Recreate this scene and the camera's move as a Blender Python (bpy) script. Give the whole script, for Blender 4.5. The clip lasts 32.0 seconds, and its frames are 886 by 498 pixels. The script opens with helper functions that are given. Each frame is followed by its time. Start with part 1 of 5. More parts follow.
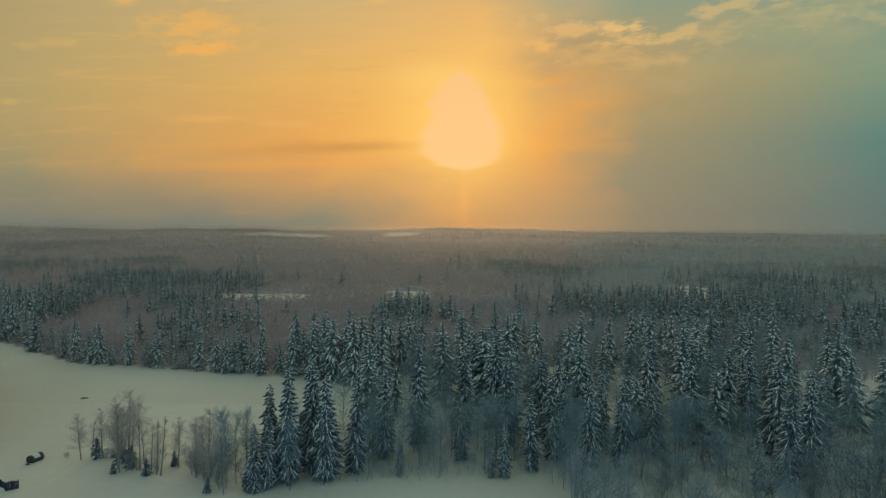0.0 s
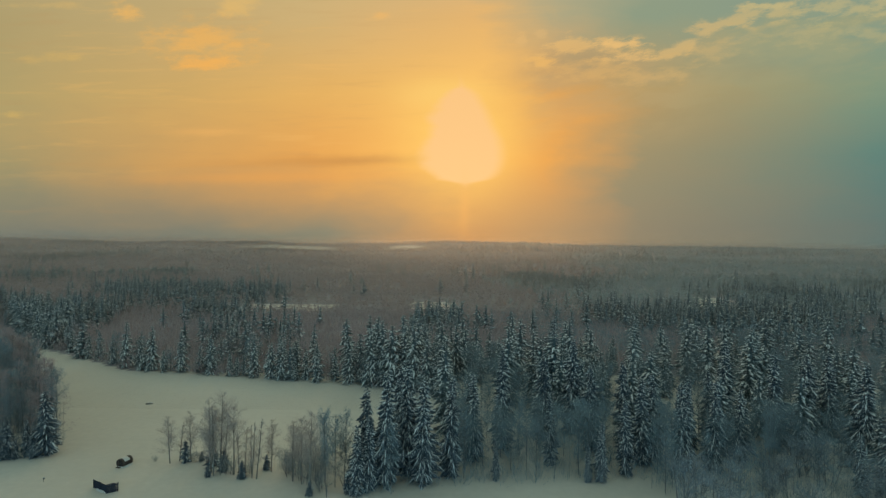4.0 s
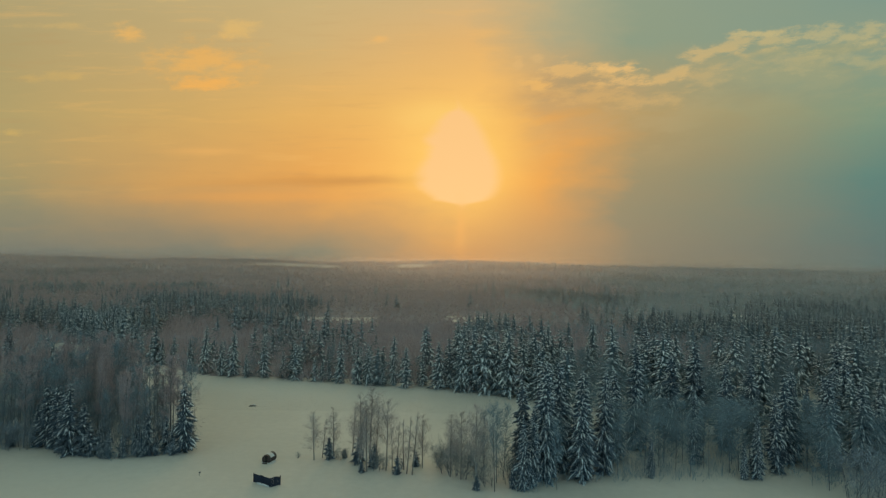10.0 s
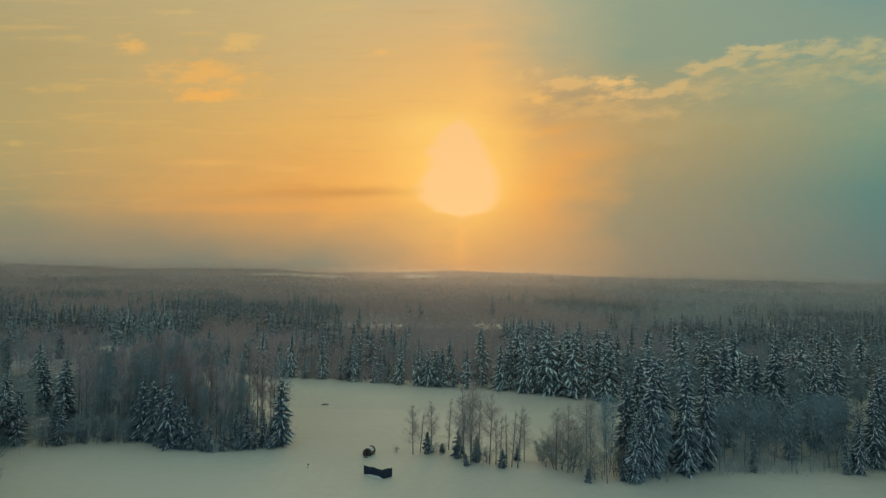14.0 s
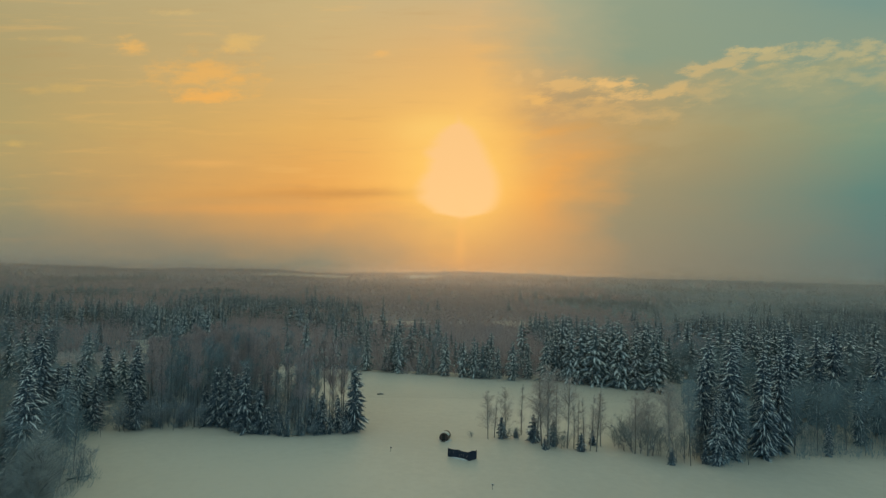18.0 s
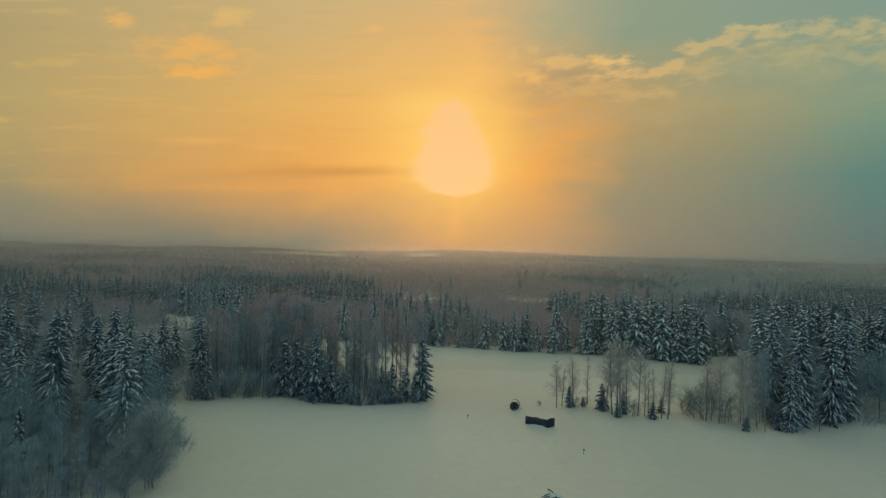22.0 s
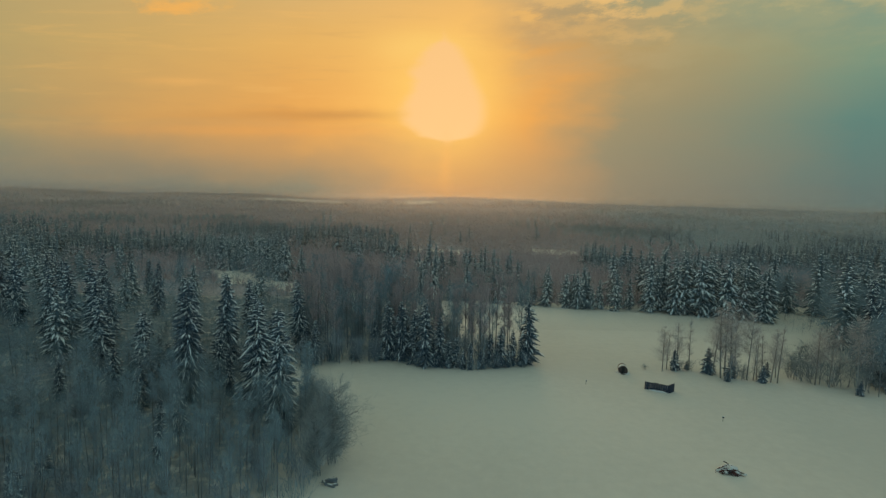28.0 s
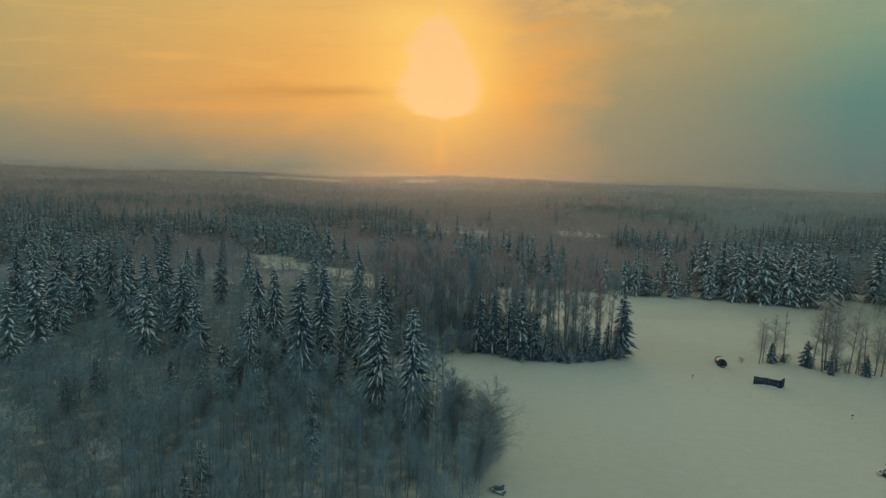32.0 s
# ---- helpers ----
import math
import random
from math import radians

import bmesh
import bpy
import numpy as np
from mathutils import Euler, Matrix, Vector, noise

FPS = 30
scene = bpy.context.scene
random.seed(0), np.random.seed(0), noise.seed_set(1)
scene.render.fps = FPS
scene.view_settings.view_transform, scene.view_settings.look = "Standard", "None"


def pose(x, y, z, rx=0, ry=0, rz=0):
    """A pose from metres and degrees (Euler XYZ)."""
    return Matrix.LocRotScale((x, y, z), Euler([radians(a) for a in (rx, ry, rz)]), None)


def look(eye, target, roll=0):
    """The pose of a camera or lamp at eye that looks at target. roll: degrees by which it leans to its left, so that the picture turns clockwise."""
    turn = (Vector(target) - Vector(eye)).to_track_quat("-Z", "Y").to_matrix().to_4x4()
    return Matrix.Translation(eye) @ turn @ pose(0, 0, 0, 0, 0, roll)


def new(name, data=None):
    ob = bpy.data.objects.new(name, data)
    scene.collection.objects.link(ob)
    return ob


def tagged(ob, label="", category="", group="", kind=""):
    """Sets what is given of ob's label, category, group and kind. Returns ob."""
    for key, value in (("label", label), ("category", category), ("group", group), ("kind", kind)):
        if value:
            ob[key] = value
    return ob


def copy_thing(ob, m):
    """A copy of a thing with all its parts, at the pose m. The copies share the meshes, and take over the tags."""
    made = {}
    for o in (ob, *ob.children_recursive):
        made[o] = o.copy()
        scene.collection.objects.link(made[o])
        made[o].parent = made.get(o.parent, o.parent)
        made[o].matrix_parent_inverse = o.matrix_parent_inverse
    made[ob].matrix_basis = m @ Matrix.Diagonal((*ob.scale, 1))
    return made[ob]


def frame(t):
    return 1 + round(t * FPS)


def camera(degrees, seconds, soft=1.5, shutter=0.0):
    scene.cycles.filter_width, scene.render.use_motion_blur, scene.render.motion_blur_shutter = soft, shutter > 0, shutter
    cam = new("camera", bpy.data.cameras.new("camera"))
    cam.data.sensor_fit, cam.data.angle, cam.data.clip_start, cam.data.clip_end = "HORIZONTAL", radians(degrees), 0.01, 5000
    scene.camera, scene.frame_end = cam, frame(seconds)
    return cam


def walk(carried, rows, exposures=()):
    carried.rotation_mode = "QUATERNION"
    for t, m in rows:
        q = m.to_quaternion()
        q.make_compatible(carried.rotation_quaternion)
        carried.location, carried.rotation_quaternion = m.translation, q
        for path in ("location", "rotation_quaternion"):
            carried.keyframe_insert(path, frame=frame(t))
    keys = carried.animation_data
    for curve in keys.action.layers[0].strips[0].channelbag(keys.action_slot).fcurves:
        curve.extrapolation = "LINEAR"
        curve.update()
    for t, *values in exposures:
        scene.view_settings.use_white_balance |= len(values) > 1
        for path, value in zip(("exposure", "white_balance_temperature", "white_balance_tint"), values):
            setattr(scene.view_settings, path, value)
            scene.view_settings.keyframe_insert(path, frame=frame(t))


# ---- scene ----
cam = camera(81.0, 32.0, soft=1.3)
METRES, EYE, TILT, LEAN, TURN = 150.0, 48.3, -2.0, -0.45, 0.0
ROWS = [
    (0.0, 0.0, 0.0, 0.0, 0.0, 0.0, -0.0),
    (0.5, -0.0156, -0.0004, -0.0016, -0.01, 0.1, -0.01),
    (1.0, -0.0311, -0.001, -0.0034, 0.01, 0.28, -0.05),
    (1.5, -0.0464, -0.0014, -0.0052, -0.0, 0.47, -0.04),
    (2.0, -0.0624, -0.0018, -0.0069, -0.01, 0.67, -0.09),
    (2.5, -0.078, -0.0022, -0.009, 0.03, 0.89, -0.11),
    (3.0, -0.0939, -0.0027, -0.0105, 0.04, 1.07, -0.14),
    (3.5, -0.1101, -0.0029, -0.0124, 0.03, 1.28, -0.16),
    (5.5, -0.1754, -0.0037, -0.0205, -0.07, 2.05, -0.26),
    (6.0, -0.1921, -0.0038, -0.0234, -0.11, 2.23, -0.28),
    (6.5, -0.2091, -0.0037, -0.0265, -0.15, 2.41, -0.33),
    (7.0, -0.2262, -0.004, -0.0295, -0.2, 2.59, -0.32),
    (7.5, -0.244, -0.0045, -0.0326, -0.25, 2.79, -0.37),
    (8.0, -0.2616, -0.0043, -0.036, -0.29, 2.98, -0.43),
    (8.5, -0.2797, -0.0046, -0.0391, -0.33, 3.18, -0.48),
    (9.0, -0.2977, -0.0049, -0.0426, -0.36, 3.37, -0.52),
    (9.5, -0.3159, -0.0054, -0.0461, -0.38, 3.57, -0.55),
    (10.0, -0.3339, -0.0059, -0.0499, -0.41, 3.75, -0.57),
    (10.5, -0.3524, -0.0064, -0.0534, -0.44, 3.91, -0.64),
    (11.0, -0.3707, -0.0073, -0.057, -0.44, 4.1, -0.64),
    (11.5, -0.3893, -0.008, -0.0604, -0.44, 4.25, -0.67),
    (12.0, -0.4061, -0.0088, -0.0633, -0.42, 4.41, -0.67),
    (12.5, -0.4228, -0.0095, -0.0662, -0.45, 4.56, -0.71),
    (13.0, -0.439, -0.0102, -0.0686, -0.45, 4.7, -0.72),
    (13.5, -0.4542, -0.0109, -0.0714, -0.43, 4.87, -0.75),
    (14.0, -0.4688, -0.0119, -0.0744, -0.39, 5.03, -0.77),
    (14.5, -0.4829, -0.0126, -0.0771, -0.39, 5.05, -0.79),
    (16.5, -0.5341, -0.0158, -0.0884, -0.3, 5.15, -0.74),
    (17.0, -0.5472, -0.0162, -0.0912, -0.37, 5.15, -0.79),
    (17.5, -0.5602, -0.0167, -0.0937, -0.41, 5.16, -0.81),
    (18.0, -0.5727, -0.017, -0.0963, -0.46, 5.16, -0.85),
    (18.5, -0.5854, -0.0174, -0.0991, -0.52, 5.18, -0.85),
    (19.0, -0.5982, -0.0177, -0.1021, -0.6, 5.16, -0.85),
    (19.5, -0.6113, -0.0177, -0.1043, -0.66, 5.02, -0.86),
    (20.0, -0.6241, -0.0174, -0.106, -0.75, 4.78, -0.86),
    (20.5, -0.6373, -0.0167, -0.1072, -0.82, 4.37, -0.88),
    (21.0, -0.6509, -0.0158, -0.108, -0.91, 3.85, -0.91),
    (21.5, -0.6642, -0.0152, -0.109, -1.0, 3.36, -0.91),
    (22.0, -0.6781, -0.0143, -0.1088, -1.11, 2.84, -0.94),
    (22.5, -0.6916, -0.0134, -0.1073, -1.18, 2.34, -0.93),
    (23.0, -0.7056, -0.0124, -0.1049, -1.31, 1.85, -0.96),
    (23.5, -0.7195, -0.0114, -0.1024, -1.41, 1.34, -0.96),
    (24.0, -0.7332, -0.0103, -0.1003, -1.49, 0.87, -0.97),
    (24.5, -0.747, -0.0093, -0.098, -1.57, 0.35, -1.01),
    (25.0, -0.7606, -0.0079, -0.096, -1.68, -0.16, -1.03),
    (25.5, -0.7742, -0.0066, -0.094, -1.77, -0.66, -1.02),
    (27.5, -0.8302, 0.0011, -0.0866, -2.11, -2.58, -1.08),
    (28.0, -0.8452, 0.0033, -0.0847, -2.17, -3.07, -1.07),
    (28.5, -0.8611, 0.0063, -0.0831, -2.25, -3.5, -1.07),
    (29.0, -0.8768, 0.0091, -0.0816, -2.34, -3.89, -1.11),
    (29.5, -0.8939, 0.0124, -0.0799, -2.43, -4.34, -1.16),
    (30.0, -0.911, 0.0159, -0.0783, -2.49, -4.71, -1.19),
    (30.5, -0.9296, 0.0198, -0.0766, -2.59, -5.02, -1.21),
    (31.0, -0.9472, 0.0235, -0.0751, -2.63, -5.18, -1.21),
    (31.5, -0.9659, 0.0274, -0.0734, -2.69, -5.31, -1.21),
    (32.0, -0.9839, 0.0315, -0.0722, -2.71, -5.42, -1.23),
]
walk(cam, [(t, pose(0, 0, EYE, TILT, LEAN, TURN) @ pose(METRES * x, METRES * y, METRES * z, 90 + pitch, roll, yaw)) for t, x, y, z, yaw, pitch, roll in ROWS])

# ---------------------------------------------------------------- small helpers


def srgb(r, g, b):
    """Linear colour from 0..255 display values."""
    return tuple((c / 255 / 12.92) if c / 255 <= 0.04045 else ((c / 255 + 0.055) / 1.055) ** 2.4 for c in (r, g, b)) + (1.0,)


class Graph:
    """Terse building of shader node trees."""

    def __init__(self, tree):
        self.t = tree

    def add(self, kind, **props):
        n = self.t.nodes.new(kind)
        for k, v in props.items():
            setattr(n, k, v)
        return n

    def put(self, socket, v):
        if isinstance(v, (int, float)):
            socket.default_value = v
        elif isinstance(v, tuple):
            socket.default_value = v
        else:
            self.t.links.new(v, socket)

    def m(self, op, a, b=0.0, c=0.0):
        n = self.add("ShaderNodeMath", operation=op)
        for s, v in zip(n.inputs, (a, b, c)):
            self.put(s, v)
        return n.outputs[0]

    def mix(self, f, a, b, how="MIX"):
        n = self.add("ShaderNodeMix", data_type="RGBA", blend_type=how)
        n.clamp_factor = True
        self.put(n.inputs["Factor"], f)
        self.put(n.inputs[6], a)
        self.put(n.inputs[7], b)
        return n.outputs[2]

    def step(self, v, lo, hi, out0=0.0, out1=1.0):
        n = self.add("ShaderNodeMapRange", interpolation_type="SMOOTHSTEP")
        for s, x in zip(n.inputs, (v, lo, hi, out0, out1)):
            self.put(s, x)
        return n.outputs[0]

    def bump2(self, u, v, u0, v0, su, sv):
        """A soft round hump of height 1 at (u0, v0)."""
        a = self.m("DIVIDE", self.m("SUBTRACT", u, u0), su)
        b = self.m("DIVIDE", self.m("SUBTRACT", v, v0), sv)
        q = self.m("ADD", self.m("MULTIPLY", a, a), self.m("MULTIPLY", b, b))
        return self.m("POWER", 2.718, self.m("MULTIPLY", q, -1.0))

    def noise(self, vec, scale, detail=3.0, rough=0.5, lac=2.0):
        n = self.add("ShaderNodeTexNoise")
        self.put(n.inputs["Vector"], vec)
        n.inputs["Scale"].default_value = scale
        n.inputs["Detail"].default_value = detail
        n.inputs["Roughness"].default_value = rough
        return n.outputs["Fac"]

    def xyz(self, x, y, z):
        n = self.add("ShaderNodeCombineXYZ")
        for s, v in zip(n.inputs, (x, y, z)):
            self.put(s, v)
        return n.outputs[0]


# ---------------------------------------------------------------- sky and sun
SUN_U, SUN_V = 0.040, 0.175  # tangents of the sun's bearing and height, seen along +y
# the evening sky's colours at a few bearings (tangents), at rising heights
SKY_BEARINGS = (-0.86, -0.25, 0.05, 0.21, 0.37, 0.86)
SKY_LEVELS = [
    (0.020, [(114, 120, 107), (121, 124, 104), (188, 135, 82), (169, 136, 95), (135, 126, 106), (95, 115, 111)]),
    (0.163, [(163, 148, 100), (234, 164, 75), (255, 183, 77), (235, 162, 70), (156, 141, 105), (95, 129, 119)]),
    (0.296, [(179, 159, 101), (230, 176, 90), (249, 189, 93), (221, 161, 82), (184, 153, 98), (125, 149, 124)]),
    (0.435, [(177, 158, 104), (209, 176, 112), (229, 179, 104), (177, 166, 122), (143, 155, 129), (137, 154, 133)]),
    (0.550, [(178, 162, 111), (203, 178, 120), (205, 178, 125), (172, 170, 130), (146, 158, 133), (123, 150, 138)]),
]


def build_sky():
    w = bpy.data.worlds.new("winter_evening_sky")
    w.use_nodes = True
    scene.world = w
    g = Graph(w.node_tree)
    w.node_tree.nodes.clear()
    d = g.add("ShaderNodeTexCoord").outputs["Generated"]
    sep = g.add("ShaderNodeSeparateXYZ")
    g.put(sep.inputs[0], d)
    x, y, z = sep.outputs
    yy = g.m("MAXIMUM", y, 0.12)
    u = g.m("DIVIDE", x, yy)
    v = g.m("SUBTRACT", g.m("DIVIDE", z, yy), g.m("MULTIPLY", u, 0.025))
    front = g.step(y, 0.05, 0.55)

    def cloud(su, sv, seed, scale=1.0, detail=5.0, rough=0.58, tilt=0.0):
        """Noise drawn out along the wind, about -0.5..0.5."""
        vv = g.m("SUBTRACT", v, g.m("MULTIPLY", u, tilt)) if tilt else v
        n = g.noise(g.xyz(g.m("MULTIPLY", u, su), g.m("MULTIPLY", vv, sv), seed), scale, detail, rough)
        return g.m("SUBTRACT", n, 0.5)

    broad, mid = cloud(3.0, 7.0, 3.1), cloud(8.0, 20.0, 7.7)
    uw = g.m("ADD", u, g.m("ADD", g.m("MULTIPLY", broad, 0.20), g.m("MULTIPLY", mid, 0.10)))
    vw = g.m("ADD", v, g.m("ADD", g.m("MULTIPLY", broad, 0.045), g.m("MULTIPLY", mid, 0.03)))
    at = g.m("ADD", g.m("MULTIPLY", uw, 0.5), 0.5)
    col, last = None, 0.0
    for level, stops in SKY_LEVELS:
        r = g.add("ShaderNodeValToRGB")
        g.put(r.inputs[0], at)
        els = r.color_ramp.elements
        for i, (su, rgb) in enumerate(zip(SKY_BEARINGS, stops)):
            e = els[i] if i < 2 else els.new(su * 0.5 + 0.5)
            e.position, e.color = su * 0.5 + 0.5, srgb(0.985 * rgb[0], 0.99 * rgb[1], (1.035 if su < 0.3 else 0.985) * rgb[2])
        if col is None:
            col = r.outputs[0]
        else:
            n = g.add("ShaderNodeMapRange")
            for s, q in zip(n.inputs, (vw, last, level, 0.0, 1.0)):
                g.put(s, q)
            col = g.mix(n.outputs[0], col, r.outputs[0])
        last = level
    warm = g.step(u, 0.35, -0.05)

    def over(mask, amount, paint):
        nonlocal col
        col = g.mix(g.m("MULTIPLY", mask, amount), col, paint)

    # faint wind-drawn streaks in the whole layer
    streak = cloud(3.4, 34.0, 5.5, 1.4, 5.0, 0.62)
    over(g.m("MULTIPLY", g.step(streak, 0.03, 0.24), warm), 0.16, srgb(184, 142, 90))
    over(g.m("MULTIPLY", g.step(streak, -0.03, -0.24), g.m("MULTIPLY", warm, g.step(v, 0.10, 0.2))), 0.22, srgb(244, 186, 100))
    # thin dark bar beside the sun, with a lit strip under it
    vb = g.m("ADD", v, g.m("MULTIPLY", mid, 0.02))
    over(g.bump2(u, vb, -0.17, 0.164, 0.15, 0.011), 0.6, srgb(188, 130, 66))
    over(g.bump2(u, vb, -0.36, 0.160, 0.14, 0.009), 0.25, srgb(196, 142, 78))
    over(g.bump2(u, vb, -0.30, 0.133, 0.24, 0.010), 0.5, srgb(232, 160, 76))
    over(g.bump2(u, vb, -0.46, 0.222, 0.07, 0.007), 0.35, srgb(240, 178, 96))
    # warm flecks, high on one side
    rag = cloud(9.0, 22.0, 1.3, 1.5, 6.0, 0.62)
    for fu, fv, ru, rv, rgb in ((-0.61, 0.455, 0.035, 0.022, (246, 184, 92)), (-0.45, 0.395, 0.13, 0.055, (240, 178, 88)), (-0.46, 0.358, 0.07, 0.02, (244, 176, 84)), (-0.40, 0.462, 0.05, 0.025, (226, 184, 108)),
                                (-0.12, 0.440, 0.032, 0.012, (238, 182, 102)), (-0.52, 0.525, 0.06, 0.012, (218, 184, 116)), (-0.74, 0.47, 0.09, 0.008, (204, 172, 108)), (-0.76, 0.37, 0.10, 0.012, (208, 172, 100)), (-0.83, 0.26, 0.05, 0.010, (210, 174, 98))):
        hump = g.bump2(u, v, fu, fv, ru, rv)
        over(g.m("MULTIPLY", g.step(g.m("ADD", hump, g.m("MULTIPLY", rag, 2.6)), 0.30, 1.25), g.step(hump, 0.04, 0.35)), 0.66, srgb(*rgb))
    # cloud bank: a torn cream edge that climbs away from the sun, its body below, clear teal above
    edge = g.add("ShaderNodeFloatCurve")
    g.put(edge.inputs["Value"], u)
    pts = edge.mapping.curves[0].points
    for i, (eu, ev) in enumerate(((0.12, 0.345), (0.24, 0.385), (0.33, 0.378), (0.43, 0.372), (0.50, 0.412), (0.57, 0.438), (0.75, 0.452), (1.0, 0.452))):
        p = pts[i] if i < 2 else pts.new(eu, ev)
        p.location = (eu, ev)
    edge.mapping.update()
    dv = g.m("SUBTRACT", v, edge.outputs[0])
    torn = cloud(14.0, 36.0, 2.4, 1.3, 6.0, 0.62, 0.12)
    soft = cloud(5.0, 17.0, 8.8, 1.5, 5.0, 0.6, 0.16)
    in_u = g.step(u, 0.115, 0.20)
    body = g.m("MULTIPLY", g.step(g.m("ADD", dv, g.m("MULTIPLY", soft, 0.10)), 0.012, -0.03), g.step(dv, -0.22, -0.03))
    over(g.m("MULTIPLY", g.m("MULTIPLY", body, in_u), g.step(soft, -0.14, 0.12, 0.15, 1.0)), 0.8, g.mix(g.step(u, 0.22, 0.66), srgb(194, 158, 104), srgb(158, 158, 120)))
    shade = g.m("MULTIPLY", g.bump2(dv, 0.0, -0.035, 0.0, 0.022, 1.0), g.bump2(u, 0.0, 0.27, 0.0, 0.10, 1.0))
    over(shade, 0.5, srgb(164, 144, 106))
    rim, under = g.bump2(dv, 0.0, -0.008, 0.0, 0.026, 1.0), g.bump2(dv, 0.0, -0.05, 0.0, 0.045, 1.0)
    lip = g.m("MULTIPLY", g.step(g.m("ADD", rim, g.m("MULTIPLY", torn, 3.4)), 0.45, 1.2), g.m("MULTIPLY", in_u, g.step(rim, 0.05, 0.4)))
    over(lip, 0.62, g.mix(g.step(u, 0.22, 0.80), srgb(232, 184, 110), srgb(192, 178, 126)))
    low = g.m("MULTIPLY", g.step(g.m("ADD", under, g.m("MULTIPLY", torn, 3.0)), 0.55, 1.4), g.m("MULTIPLY", in_u, g.step(under, 0.05, 0.5)))
    over(low, 0.5, g.mix(g.step(u, 0.22, 0.80), srgb(222, 174, 102), srgb(182, 172, 124)))
    for fu, fv, ru, rv, rgb in ((0.146, 0.392, 0.013, 0.018, (222, 178, 112)), (0.185, 0.402, 0.018, 0.012, (214, 176, 116)), (0.18, 0.352, 0.045, 0.012, (232, 178, 98)), (0.335, 0.380, 0.06, 0.009, (238, 190, 116)),
                                (0.36, 0.356, 0.05, 0.014, (222, 180, 114)), (0.62, 0.448, 0.06, 0.008, (196, 180, 126)), (0.73, 0.412, 0.05, 0.008, (186, 174, 122))):
        hump = g.bump2(u, v, fu, fv, ru, rv)
        over(g.m("MULTIPLY", g.step(g.m("ADD", hump, g.m("MULTIPLY", torn, 2.8)), 0.35, 1.05), g.step(hump, 0.04, 0.35)), 0.62, srgb(*rgb))
    # veiled sun: yellow corona with soft rays, pear-shaped heart
    uj = g.m("ADD", u, g.m("MULTIPLY", broad, 0.05))
    vj = g.m("ADD", v, g.m("MULTIPLY", mid, 0.03))
    over(g.bump2(uj, vj, SUN_U - 0.025, 0.225, 0.115, 0.10), 0.4, srgb(251, 194, 96))
    over(g.bump2(uj, vj, SUN_U - 0.05, 0.292, 0.08, 0.026), 0.6, srgb(249, 202, 108))
    over(g.bump2(uj, vj, SUN_U - 0.002, 0.195, 0.092, 0.082), 0.75, srgb(251, 203, 98))
    pear = g.add("ShaderNodeFloatCurve")
    g.put(pear.inputs["Value"], v)
    pts = pear.mapping.curves[0].points
    for i, (pv, pw) in enumerate(((0.0, 0.0), (0.112, 0.0), (0.125, 0.045), (0.142, 0.062), (0.172, 0.070), (0.205, 0.063), (0.235, 0.050), (0.262, 0.037), (0.283, 0.027), (0.298, 0.012), (0.304, 0.0), (1.0, 0.0))):
        p = pts[i] if i < 2 else pts.new(pv, pw)
        p.location = (pv, pw)
    pear.mapping.update()
    lean = g.m("ADD", SUN_U - 0.004, g.m("MULTIPLY", g.m("SUBTRACT", v, 0.175), -0.04))
    off = g.m("ABSOLUTE", g.m("SUBTRACT", g.m("ADD", u, g.m("MULTIPLY", mid, 0.03)), lean))
    inner = g.m("SUBTRACT", pear.outputs[0], off)
    over(g.m("MULTIPLY", g.step(g.m("ADD", inner, g.m("ADD", g.m("MULTIPLY", broad, 0.04), g.m("MULTIPLY", mid, 0.03))), -0.022, 0.012), g.m("MULTIPLY", g.step(v, 0.098, 0.125), g.step(v, 0.345, 0.30))), 1.0, srgb(247, 194, 126))
    over(g.bump2(u, v, SUN_U, 0.07, 0.010, 0.05), 0.22, srgb(250, 176, 88))
    # the dome behind and above: plain cold overcast
    dome = g.mix(g.step(z, 0.1, 0.8), srgb(130, 187, 208), srgb(137, 150, 134))
    col = g.mix(front, dome, col)
    col = g.mix(g.step(z, 0.5, 0.8), col, srgb(137, 150, 134))
    clear = g.add("ShaderNodeTexSky", sky_type="NISHITA", sun_disc=False, sun_elevation=math.atan(SUN_V), sun_rotation=math.atan(SUN_U))
    bg = g.add("ShaderNodeBackground")
    g.put(bg.inputs[0], col)
    bg.inputs[1].default_value = 1.0
    bg2 = g.add("ShaderNodeBackground")
    g.put(bg2.inputs[0], clear.outputs[0])
    bg2.inputs[1].default_value = 0.002
    both = g.add("ShaderNodeAddShader")
    g.put(both.inputs[0], bg.outputs[0])
    g.put(both.inputs[1], bg2.outputs[0])
    g.put(g.add("ShaderNodeOutputWorld").inputs[0], both.outputs[0])


build_sky()
sun = new("sun", bpy.data.lights.new("sun", "SUN"))
sun.data.energy, sun.data.angle, sun.data.color = 0.5, radians(25), (1.0, 0.72, 0.42)
sun.matrix_world = look((SUN_U * 900, 900, SUN_V * 900), (0, 0, 0))

# ---------------------------------------------------------------- materials


